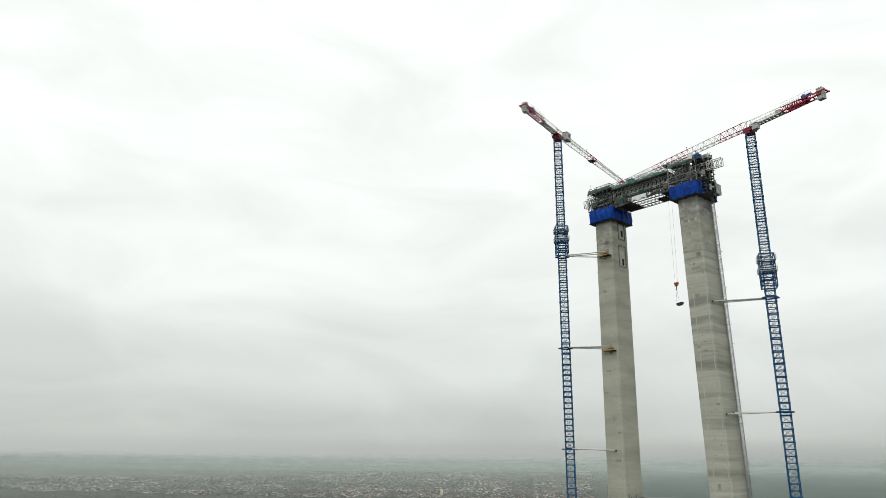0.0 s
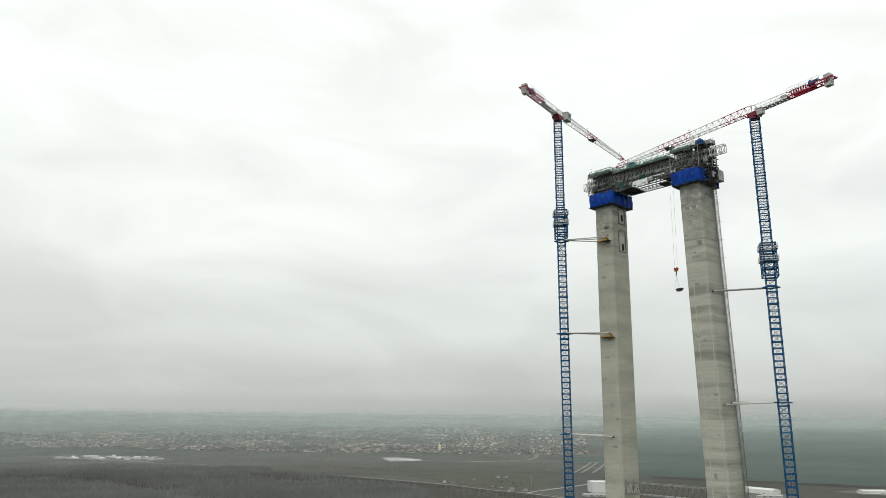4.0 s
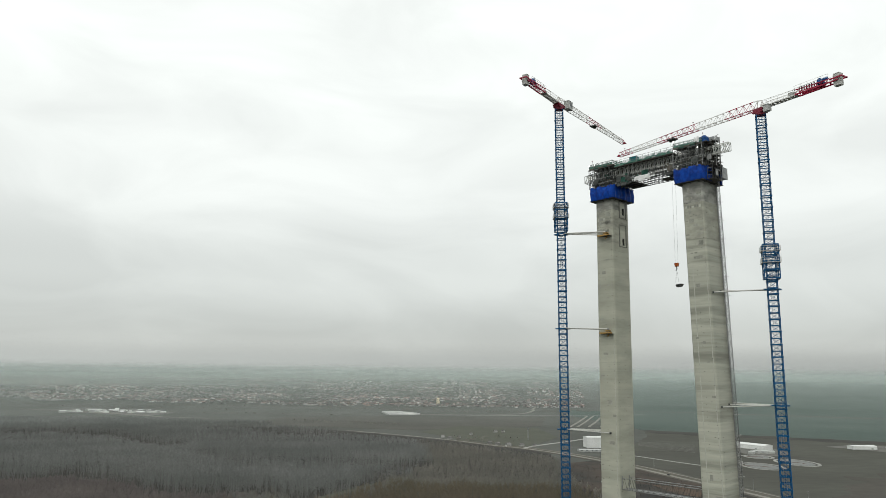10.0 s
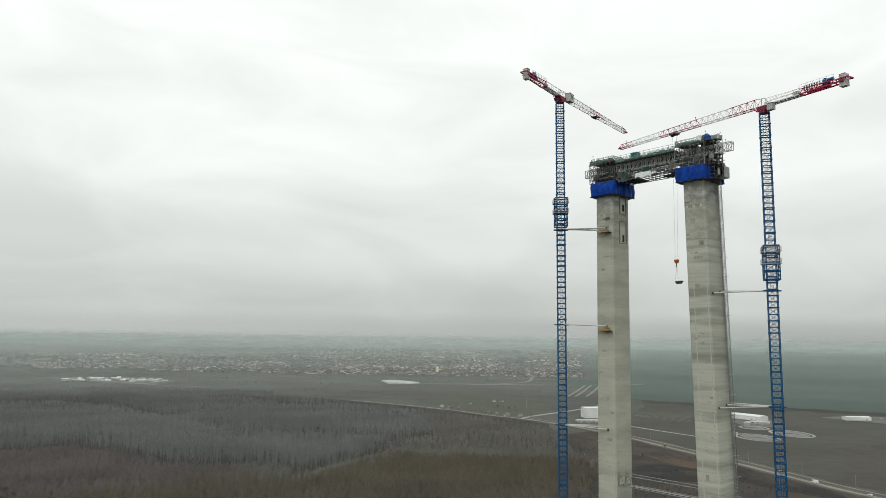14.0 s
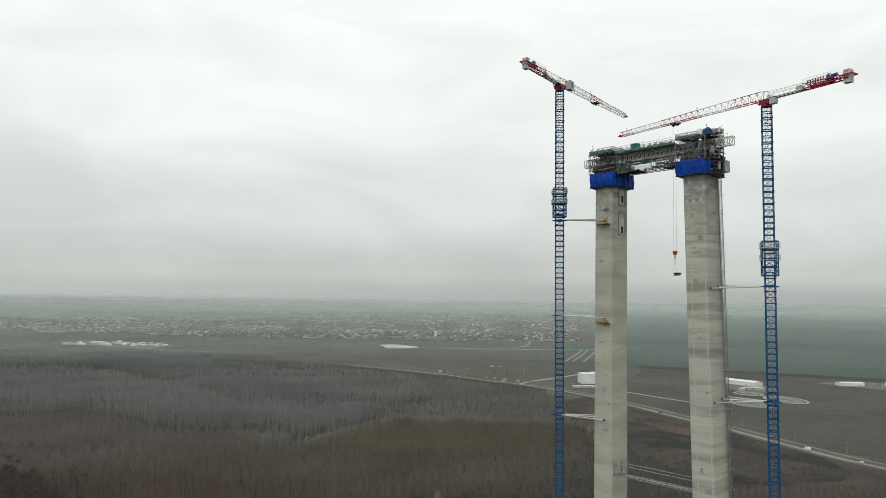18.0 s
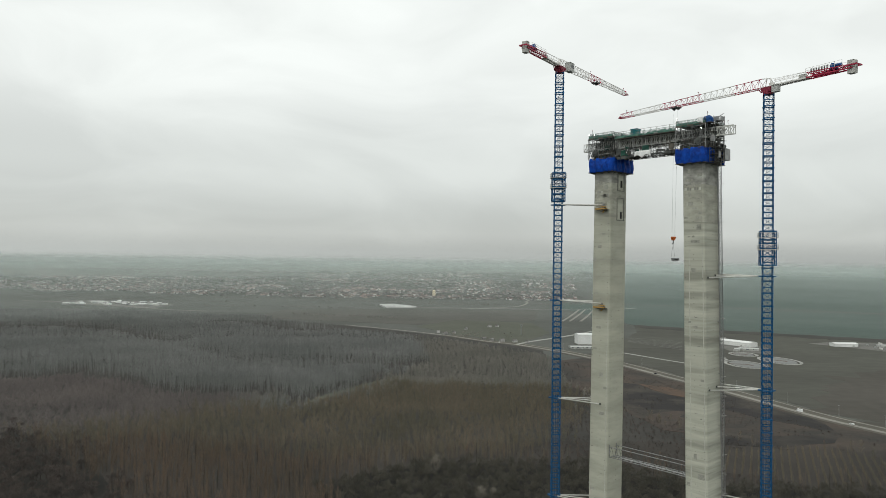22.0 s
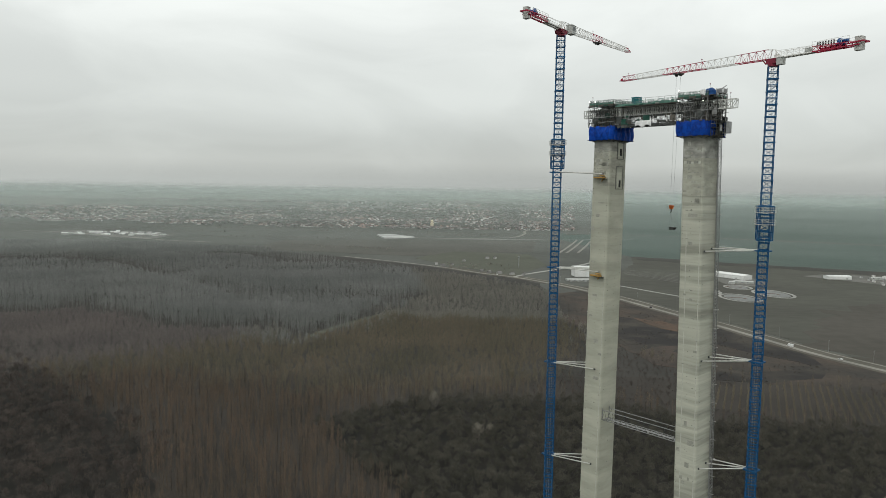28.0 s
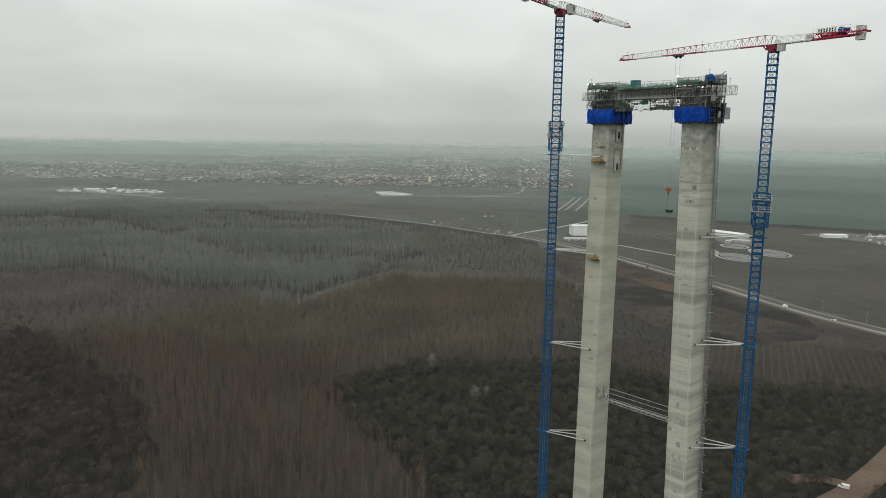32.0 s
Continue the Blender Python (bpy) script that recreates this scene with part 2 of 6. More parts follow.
M_TOWNTREE = surf("bare_garden_tree_twigs", (0.105, 0.118, 0.105), (0.175, 0.18, 0.165), 0.006, 0.1, 0.9, vary=0.2, island=True)
M_CLAY = surf("red_clay_roofs", (0.21, 0.175, 0.165), (0.27, 0.23, 0.22), 0.02, 0.5, 0.85, vary=0.3)
M_HALL = surf("white_sheet_metal_cladding", (0.62, 0.63, 0.61), (0.72, 0.73, 0.71), 0.05, 0.6, 0.6)
M_CREAM = surf("cream_church_render", (0.58, 0.51, 0.38), (0.68, 0.61, 0.48), 0.05, 0.5, 0.8)
M_GOLD = surf("pale_gold_dome_metal", (0.56, 0.48, 0.34), (0.66, 0.58, 0.43), 0.1, 1, 0.4, 0.5)
M_VAN = surf("white_car_paint", (0.66, 0.67, 0.66), (0.74, 0.75, 0.74), 0.5, 4, 0.3)
M_RUBBER = surf("black_rubber", (0.02, 0.02, 0.02), (0.03, 0.03, 0.03), 1, 6, 0.8)


# ---- mesh helpers ----
class Build:
    """Collects vertices and faces of one mesh."""

    def __init__(self):
        self.v, self.f = [], []

    def loft(self, low, high):
        k, n = len(self.v), len(low)
        self.v += [tuple(p) for p in low] + [tuple(p) for p in high]
        self.f += [tuple(range(k + n - 1, k - 1, -1)), tuple(range(k + n, k + 2 * n))]
        self.f += [(k + i, k + (i + 1) % n, k + n + (i + 1) % n, k + n + i) for i in range(n)]
        return self

    def box(self, c, s, turn=0.0):
        ca, sa = math.cos(radians(turn)), math.sin(radians(turn))
        ring = [(-1, -1), (1, -1), (1, 1), (-1, 1)]
        at = [(c[0] + ca * x * s[0] / 2 - sa * y * s[1] / 2, c[1] + sa * x * s[0] / 2 + ca * y * s[1] / 2) for x, y in ring]
        return self.loft([(x, y, c[2] - s[2] / 2) for x, y in at], [(x, y, c[2] + s[2] / 2) for x, y in at])

    def beam(self, p, q, w, h=None):
        p, q, h = Vector(p), Vector(q), h or w
        d = (q - p).normalized()
        a = d.cross(Vector((0, 0, 1)) if abs(d.z) < 0.95 else Vector((1, 0, 0))).normalized()
        b = d.cross(a)
        ring = [(a * x * w + b * y * h) / 2 for x, y in ((-1, -1), (1, -1), (1, 1), (-1, 1))]
        return self.loft([p + r for r in ring], [q + r for r in ring])

    def pipe(self, p, q, r, n=8, r2=None):
        p, q = Vector(p), Vector(q)
        d = (q - p).normalized()
        a = d.cross(Vector((0, 0, 1)) if abs(d.z) < 0.95 else Vector((1, 0, 0))).normalized()
        b = d.cross(a)
        ring = [a * math.cos(2 * math.pi * i / n) + b * math.sin(2 * math.pi * i / n) for i in range(n)]
        return self.loft([p + r * o for o in ring], [q + (r if r2 is None else r2) * o for o in ring])

    def mesh(self, name, material):
        me = bpy.data.meshes.new(name)
        me.from_pydata(self.v, [], self.f)
        me.materials.append(material)
        me.update()
        return me


def part(name, shape, material, parent=None, label="", m=None):
    """One mesh object from a Build or a ready mesh, under its thing or part."""
    me = shape if isinstance(shape, bpy.types.Mesh) else shape.mesh(name, material)
    ob = new(name, me)
    if parent:
        ob.parent = parent
    if m is not None:
        ob.matrix_basis = m
    if label:
        tagged(ob, label)
    return ob


def thing(name, m, label, category, group="", kind=""):
    ob = new(name)
    ob.matrix_basis = m
    return tagged(ob, label, category, group, kind)


# the pylon's own axes: x along the row of legs, y away from the river bank, z up
TOWER = pose(52.48, 176.87, 0, 0, 0, -48.42)


def leg_ring(side, z, out=0.0, chamfer=0.35):
    d = 190 - z
    cx = side * 12.57 + (-0.0086 * d if side < 0 else 0.0194 * d)
    a, b = 2.63 + 0.0016 * d + out, 3.6 + out
    c = chamfer
    return [(cx + x, y, z) for x, y in ((-a + c, -b), (a - c, -b), (a, -b + c), (a, b - c), (a - c, b), (-a + c, b), (-a, b - c), (-a, -b + c))]


# ---- ground, fields and roads ----
def rise(x, y):
    r = math.hypot(x, y)
    return 0.0 if r < 2900 else 110 * ((r - 2900) / 1950) ** 1.3


def make_ground():
    radii = [0, 60, 150, 300, 500, 800, 1200, 1700, 2200, 2600, 2900, 3050, 3200, 3350, 3500, 3650, 3800, 3950, 4100, 4250, 4400, 4550, 4700, 4850, 4985]
    n = 144
    me = bpy.data.meshes.new("ground")
    v, f, slot = [(0, 0, 0)], [], []
    for r in radii[1:]:
        for i in range(n):
            a = 2 * math.pi * i / n
            x, y = r * math.cos(a), r * math.sin(a)
            v.append((x, y, rise(x, y) + (noise.noise((x / 260, y / 260, 3)) * 5 if 3000 < r < 4700 else 0)))
    for i in range(n):
        f.append((0, 1 + i, 1 + (i + 1) % n))
        slot.append(0)
    for k in range(len(radii) - 2):
        for i in range(n):
            a, b = 1 + k * n, 1 + (k + 1) * n
            f.append((a + i, b + i, b + (i + 1) % n, a + (i + 1) % n))
            az = 360 * (i + 0.5) / n
            far = radii[k + 1] >= 2900
            slot.append(1 if far and (az < 77 or az > 300) else 0)
    me.from_pydata(v, [], f)
    me.materials.append(M_GROUND)
    me.materials.append(M_FIELD)
    me.polygons.foreach_set("material_index", slot)
    me.update()
    return tagged(new("ground", me), "flat winter plain of dull grass and soil reaching a hazy horizon", "ground", kind="structure")


make_ground()


def sheet(name, outline, material, z, label, category, wobble=0.0):
    """A patch of ground cover with an uneven edge, a hand thick."""
    pts = []
    for i, (x, y) in enumerate(outline):
        x2, y2 = outline[(i + 1) % len(outline)]
        k = max(1, int(math.hypot(x2 - x, y2 - y) / 25)) if wobble else 1
        for j in range(k):
            px, py = x + (x2 - x) * j / k, y + (y2 - y) * j / k
            pts.append((px + wobble * noise.noise((px / 30, py / 30, 1)), py + wobble * noise.noise((px / 30, py / 30, 9))))
    b = Build().loft([(x, y, z - 0.3) for x, y in pts], [(x, y, z) for x, y in pts])
    ob = part(name, b, material)
    return tagged(ob, label, category, kind="structure")


def smooth_line(pts, k=6):
    out = []
    for i in range(len(pts) - 1):
        p0, p1, p2, p3 = (Vector(pts[max(0, min(len(pts) - 1, j))]) for j in (i - 1, i, i + 1, i + 2))
        for j in range(k):
            t = j / k
            out.append(0.5 * (2 * p1 + (p2 - p0) * t + (2 * p0 - 5 * p1 + 4 * p2 - p3) * t * t + (3 * p1 - p0 - 3 * p2 + p3) * t ** 3))
    return out + [Vector(pts[-1])]


def ribbon(name, pts, width, material, z, label, category="road"):
    line = smooth_line(pts)
    b = Build()
    v, f = [], []
    for i, p in enumerate(line):
        d = (line[min(i + 1, len(line) - 1)] - line[max(i - 1, 0)]).normalized()
        s = Vector((-d.y, d.x)) * width / 2
        for q, h in ((p - s, 0.0), (p - s, z), (p + s, z), (p + s, 0.0)):
            v.append((q.x, q.y, h + rise(q.x, q.y)))
    for i in range(len(line) - 1):
        a, c = 4 * i, 4 * i + 4
        f += [(a + j, a + j + 1, c + j + 1, c + j) for j in range(3)]
    b.v, b.f = v, f
    return tagged(part(name, b, material), label, category, kind="structure")


BUSH = [(-89, 504), (-60, 455), (-27, 399), (-8, 358), (2, 318), (170, 318), (300, 325), (420, 400), (430, 500), (345, 508), (300, 515), (205, 530), (110, 575), (62, 578), (-9, 576), (-58, 544)]
ROAD = [(-420, 1880), (-236, 1767), (-96, 1656), (10, 1555), (90, 1455), (149, 1399), (205, 1318), (255, 1225), (296, 1123), (332, 1012), (364, 925), (389, 838), (410, 767), (431, 719), (455, 672), (520, 560)]
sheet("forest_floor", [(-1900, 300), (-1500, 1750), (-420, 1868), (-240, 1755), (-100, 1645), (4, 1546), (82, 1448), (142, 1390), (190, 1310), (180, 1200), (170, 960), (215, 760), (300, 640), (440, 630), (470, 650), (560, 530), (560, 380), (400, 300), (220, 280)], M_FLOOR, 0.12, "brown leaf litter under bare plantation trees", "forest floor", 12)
sheet("plantation_floor", [(-450, 660), (-60, 650), (230, 650), (440, 622), (470, 640), (560, 520), (560, 380), (290, 300), (-240, 310)], M_ROWS, 0.16, "litter between the poplar rows, shade put into its dark colour", "forest floor", 14)
# dark sheets that paint shade between the thicket crowns
sheet("thicket_floor", BUSH, M_THICKET_SHADE, 0.2, "floor under the willow thicket, shade put into its dark colour", "forest floor", 8)
sheet("thicket_floor", [(-430, 660), (-364, 656), (-287, 572), (-215, 490), (-163, 395), (-155, 310), (-340, 310)], M_THICKET_SHADE, 0.2, "floor under the alder thicket, shade put into its dark colour", "forest floor", 8)
sheet("wheat_field", [(505, 1872), (760, 1720), (1003, 1580), (1500, 1450), (2300, 1650), (1800, 2250), (900, 2720), (480, 2830), (420, 2500)], M_FIELD, 0.2, "wide dark green field of young winter wheat", "field", 4)
sheet("rough_pasture", [(250, 1250), (330, 1330), (345, 1420), (470, 1700), (500, 1850), (760, 1705), (1000, 1565), (1500, 1435), (2200, 1500), (1500, 900), (900, 545), (546, 540), (486, 668), (462, 715), (442, 763), (420, 836), (396, 922), (362, 1012), (326, 1122), (280, 1228)], M_PASTURE, 0.14, "dull olive winter pasture between the road and the wheat", "pasture", 6)
sheet("grass_meadow", [(160, 1420), (250, 1640), (240, 1900), (40, 1950), (-60, 1750), (20, 1600)], M_GRASS, 0.2, "dull green meadow beside the road", "field", 8)
sheet("grass_meadow", [(245, 1260), (330, 1330), (480, 1180), (560, 1120), (500, 1000), (440, 900), (424, 840), (400, 925), (366, 1015), (330, 1125), (285, 1230)], M_PASTURE, 0.22, "grass meadow between the road and the depot", "field", 8)
sheet("ploughed_field", [(640, 1110), (900, 1180), (1250, 1050), (900, 560), (552, 548), (490, 672), (466, 719), (446, 767), (430, 830), (500, 940)], M_PLOUGH, 0.2, "brown ploughed field along the main road", "field", 45)
sheet("ploughed_field", [(-60, 1800), (260, 1980), (330, 2380), (-100, 2390), (-500, 2250), (-520, 1950)], M_STUBBLE, 0.18, "greyish stubble field in front of the town", "field", 10)
sheet("scrub_strip", [(190, 1180), (248, 1222), (290, 1118), (326, 1008), (358, 920), (383, 834), (404, 763), (425, 714), (450, 664), (440, 610), (300, 640), (210, 760), (170, 960)], M_RUST, 0.24, "strip of reddish dry sedge beside the road", "scrub", 10)
sheet("dry_sedge_patch", [(268, 965), (284, 955), (302, 942), (316, 916), (302, 872), (288, 892), (277, 921)], M_SEDGE, 0.40, "rusty orange streak of dry sedge", "scrub", 8)
sheet("dry_sedge_patch", [(221, 776), (270, 790), (262, 740), (240, 690), (218, 706)], M_RUSSET, 0.40, "reddish brown patch of dry sedge", "scrub", 34)
sheet("burnt_grass", [(240, 985), (262, 958), (282, 905), (302, 862), (296, 820), (268, 775), (250, 742), (222, 775), (206, 800), (212, 890)], M_BURN, 0.32, "blackened strip of burnt grass beside the road", "scrub", 14)
sheet("burnt_grass", [(358, 900), (375, 838), (401, 730), (388, 695), (350, 752), (322, 805), (334, 860)], M_BURN, 0.32, "blackened patch of burnt grass along the road", "scrub", 14)
sheet("burnt_grass", [(278, 692), (314, 676), (394, 706), (372, 660), (300, 646), (262, 650)], M_BURN, 0.34, "blackened patch of burnt grass before the saplings", "scrub", 12)
sheet("field_margin", [(505, 1880), (760, 1728), (1003, 1588), (1500, 1458), (2300, 1660), (2300, 1560), (1500, 1380), (1003, 1500), (760, 1640), (500, 1790)], M_HEDGE, 0.24, "dark weedy margin along the wheat field", "field margin", 26)
sheet("warehouse_yard", [(-1345, 2470), (-1200, 2370), (-920, 2230), (-890, 2400), (-1060, 2590), (-1370, 2590)], M_YARD, 0.2, "pale paved yard round the warehouses", "yard", 8)
sheet("grass_clearing", [(-156, 815), (-105, 930), (-62, 1000), (-56, 994), (-97, 920), (-149, 808)], M_GRASS, 0.2, "narrow green clearing through the bare woods", "clearing", 4)
ribbon("road_verge", [(x + 6, y + 2) for x, y in ROAD[3:]], 34, M_VERGE, 0.36, "trampled brown verge along the country road", "verge")
ribbon("main_road", ROAD[1:], 7.5, M_ASPHALT, 0.45, "pale worn asphalt country road beside the woods")
ribbon("service_road", [(x + 17, y + 7) for x, y in ROAD[5:]], 3.0, M_ASPHALT, 0.4, "brown gravel track running beside the main road")
ribbon("branch_road", [(149, 1399), (184, 1456), (265, 1554), (352, 1677), (420, 1800)], 8, M_GRAVEL, 0.46, "pale gravel road branching to the depot")
ribbon("field_track", [(300, 1345), (337, 1284), (392, 1189), (440, 1120)], 6, M_GRAVEL, 0.46, "pale gravel track across the meadow")
ribbon("bypass_road", [(-140, 2470), (72, 2448), (256, 2538), (330, 2750), (345, 2880), (372, 2990)], 11, M_ASPHALT, 0.5, "pale new road curving towards the town")
ribbon("bypass_road", [(72, 2435), (300, 2440), (520, 2480), (700, 2560)], 9, M_GRAVEL, 0.5, "straight pale road at the edge of town")
for dx in (-6, 14, 44):
    ribbon("runway_strip", [(340 + dx, 1960), (400 + dx, 2160), (482 + dx, 2449)], 7, M_ASPHALT, 0.5, "parallel pale graded construction strip")
ribbon("yard_road", [(-1547, 2535), (-1316, 2480), (-985, 2291), (-850, 2199), (-700, 2150)], 9, M_ASPHALT, 0.4, "pale access road in front of the warehouses")
ribbon("dirt_road", [(150, 300), (203, 340), (228, 358), (275, 400), (330, 455), (420, 540)], 15, M_DIRT, 0.4, "broad brown dirt haul road through the scrub")
ribbon("dirt_spur", [(228, 362), (212, 371), (196, 368)], 9, M_DIRT, 0.43, "short brown dirt turning spur")
for cx, cy, rx, ry in ((500, 1165, 29, 44), (580, 1218, 29, 48), (551, 1296, 22, 28), (472, 1232, 20, 26)):
    ring = [(cx + rx * math.cos(a * math.pi / 12), cy + ry * math.sin(a * math.pi / 12)) for a in range(25)]
    ribbon("basin_rim", ring, 5, M_GRAVEL, 0.6, "pale concrete rim of a round settling basin")
    sheet("basin_floor", [(cx + (rx - 6) * math.cos(a * math.pi / 12), cy + (ry - 6) * math.sin(a * math.pi / 12)) for a in range(24)], M_BASIN, 0.4 + 0.0001 * cx, "grey floor of a round settling basin", "basin")
    ribbon("basin_bridge", [(cx - rx, cy + 6), (cx, cy), (cx + rx * 0.2, cy - ry * 0.3)], 3, M_DIRT, 0.75, "dark scraper bridge across a round basin")
sheet("depot_yard", [(359, 1362), (461, 1373), (520, 1500), (540, 1570), (410, 1560)], M_PASTURE, 0.26, "grey gravelled storage yard", "yard", 4)
for k in range(7):
    u = k / 6
    ribbon("storage_row", [(389 + 18 * u, 1481 + 71 * u), (459 + 48 * u, 1350 + 144 * u)], 3.5, M_YARD, 0.5, "pale row of stored bridge parts in the yard", "storage row")
sheet("depot_yard", [(545, 1330), (610, 1300), (640, 1380), (640, 1480), (560, 1490)], M_YARD, 0.26, "grey yard round the white halls", "yard", 4)
sheet("depot_yard", [(770, 1490), (830, 1400), (880, 1330), (985, 1320), (1010, 1440), (940, 1510), (830, 1525)], M_YARD, 0.26, "grey yard of a roadside compound", "yard", 6)

# haze is painted on see-through shells; the outermost glows and closes the view
def make_haze_shell(radius, foot, dense, low, high, glow=False):
    m = bpy.data.materials.new("painted_distant_haze")
    m.use_nodes = True
    n, l = m.node_tree.nodes, m.node_tree.links
    n.clear()
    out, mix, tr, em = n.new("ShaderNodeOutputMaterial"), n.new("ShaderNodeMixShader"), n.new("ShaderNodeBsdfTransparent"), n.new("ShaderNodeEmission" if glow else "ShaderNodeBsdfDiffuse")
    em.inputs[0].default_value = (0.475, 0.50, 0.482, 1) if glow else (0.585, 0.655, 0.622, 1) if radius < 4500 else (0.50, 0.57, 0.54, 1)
    co, sep, mr = n.new("ShaderNodeTexCoord"), n.new("ShaderNodeSeparateXYZ"), n.new("ShaderNodeMapRange")
    mr.inputs["From Min"].default_value, mr.inputs["From Max"].default_value = low, high
    rp = n.new("ShaderNodeValToRGB")
    rp.color_ramp.interpolation = "EASE"
    mid = rp.color_ramp.elements.new(0.26)
    first, last = rp.color_ramp.elements[0], rp.color_ramp.elements[2]
    for e, p, g in ((first, 0.0, foot), (mid, 0.26, dense), (last, 1.0, 0.0)):
        e.position, e.color = p, (g, g, g, 1)
    l.new(co.outputs["Object"], sep.inputs[0])
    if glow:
        # glow colour imitates haze: painted dark near the ground, paler upwards
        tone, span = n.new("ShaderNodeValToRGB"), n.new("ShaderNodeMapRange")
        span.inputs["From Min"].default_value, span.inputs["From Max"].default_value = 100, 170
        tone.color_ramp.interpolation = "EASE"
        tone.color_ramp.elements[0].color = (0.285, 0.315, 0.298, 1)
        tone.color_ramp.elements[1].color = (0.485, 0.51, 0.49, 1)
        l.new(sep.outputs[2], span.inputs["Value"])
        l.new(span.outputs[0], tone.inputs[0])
        # painted glow is darker over the open fields to the east than over the town
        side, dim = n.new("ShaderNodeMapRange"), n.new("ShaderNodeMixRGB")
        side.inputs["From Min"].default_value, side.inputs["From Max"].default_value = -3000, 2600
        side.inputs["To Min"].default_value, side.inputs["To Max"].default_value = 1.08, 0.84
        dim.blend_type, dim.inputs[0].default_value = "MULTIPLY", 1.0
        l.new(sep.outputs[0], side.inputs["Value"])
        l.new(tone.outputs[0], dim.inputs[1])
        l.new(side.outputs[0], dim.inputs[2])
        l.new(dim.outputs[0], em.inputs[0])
    l.new(sep.outputs[2], mr.inputs["Value"])
    l.new(mr.outputs[0], rp.inputs[0])
    # painted haze is denser over the town in the west than over the open fields
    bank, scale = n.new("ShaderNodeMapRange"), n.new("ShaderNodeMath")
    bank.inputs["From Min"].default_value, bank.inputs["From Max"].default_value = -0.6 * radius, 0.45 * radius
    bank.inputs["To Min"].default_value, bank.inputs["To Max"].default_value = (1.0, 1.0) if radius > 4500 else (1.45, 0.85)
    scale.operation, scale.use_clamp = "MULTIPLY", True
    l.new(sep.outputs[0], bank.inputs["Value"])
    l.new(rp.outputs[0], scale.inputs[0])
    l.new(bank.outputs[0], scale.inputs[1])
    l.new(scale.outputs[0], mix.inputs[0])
    l.new(tr.outputs[0], mix.inputs[1])
    l.new(em.outputs[0], mix.inputs[2])
    l.new(mix.outputs[0], out.inputs[0])
    b = Build()
    k = 96
    for i in range(k + 1):
        a = 2 * math.pi * i / k
        b.v += [(radius * math.cos(a), radius * math.sin(a), z) for z in (rise(radius, 0) - 12, high)]
    b.f = [(2 * i, 2 * i + 2, 2 * i + 3, 2 * i + 1) for i in range(k)]
    tagged(part("backdrop", b, m), "see-through shell painted with pale distance haze", "mist", kind="structure")


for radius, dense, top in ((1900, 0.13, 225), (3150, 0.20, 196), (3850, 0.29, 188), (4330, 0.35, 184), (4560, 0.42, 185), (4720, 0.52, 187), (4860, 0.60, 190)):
    make_haze_shell(radius, 0.0, dense, rise(radius, 0) - 10, top)
make_haze_shell(4984, 1.0, 0.97, 95, 360, True)


# ---- pylon legs ----
def make_leg(side, label):
    leg = thing("pylon_leg", TOWER, label, "pylon leg", "legs of the bridge pylon")
    part("core", Build().loft(leg_ring(side, 0, -0.04), leg_ring(side, 189.2, -0.04)), M_PATCH, leg)
    lift = 4.4
    high = 2.2
    for k in range(round(189.2 / high)):
        z0, z1 = k * high, (k + 1) * high
        top = z1 > 183.5 if side > 0 else z1 > 186
        drying = 174 < z1 <= 183.5 if side > 0 else 178 < z1 <= 186
        b = Build().loft(leg_ring(side, z0 + 0.012), leg_ring(side, z1 - 0.012))
        part("concrete_lift", b, M_FRESH if top else M_DRYING if drying else M_CONCRETE if side < 0 else M_BANDED, leg, "darker fresh grey concrete" if top else "")
    # rows of filled tie holes near the edges of each lift
    b = Build()
    rnd = random.Random(5 + side)
    for k in range(12, 42):
        for row in (0.9, 2.4, 3.7):
            z = k * lift + row
            (x0, y0, _), (x1, _, _) = leg_ring(side, z)[0], leg_ring(side, z)[1]
            for t in (0.04, 0.5, 0.96):
                if rnd.random() < 0.42:
                    b.box((x0 + (x1 - x0) * t, y0, z + rnd.uniform(-0.2, 0.2)), (0.10, 0.02, 0.11))
            xs = leg_ring(side, z)[2][0]
            for y in (-2.4, 0.4, 2.6):
                if rnd.random() < 0.35:
                    b.box((xs, y, z + rnd.uniform(-0.2, 0.2)), (0.02, 0.10, 0.11))
    tagged(part("tie_hole_rest", b, M_HOLE, leg, "small dark form tie holes"), kind="stuff")
    # pale seams of the formwork corners
    for t in ((0.27, 0.985) if side > 0 else (0.985,)):
        s = Build()
        lo, hi = leg_ring(side, 62, 0.006), leg_ring(side, 168 if side > 0 else 150, 0.006)
        ps = [Vector(r[0]).lerp(Vector(r[1]), t) for r in (lo, hi)]
        d = Vector((0.1, 0, 0))
        s.v, s.f = [tuple(ps[0] - d), tuple(ps[0] + d), tuple(ps[1] + d), tuple(ps[1] - d)], [(0, 1, 2, 3)]
        part("cement_seam", s, M_SEAM, leg, "pale cement seam")
    # steel stubs left on the outer side
    for k in range(6, 41):
        z = 3 + k * 4.5
        ring = leg_ring(side, z)
        x, y = (ring[7][0], -3.0) if side < 0 else (ring[3][0], 2.9)
        part("guide_stub", Build().beam((x, y, z), (x + side * (0.35 if side < 0 else 1.5), y, z + 0.1), 0.1), M_PALE, leg)
    return leg


leg_l = make_leg(-1, "tall pale concrete pylon leg with horizontal lift joints and blockouts")
leg_r = make_leg(1, "tall pale concrete pylon leg with a darker fresh top")


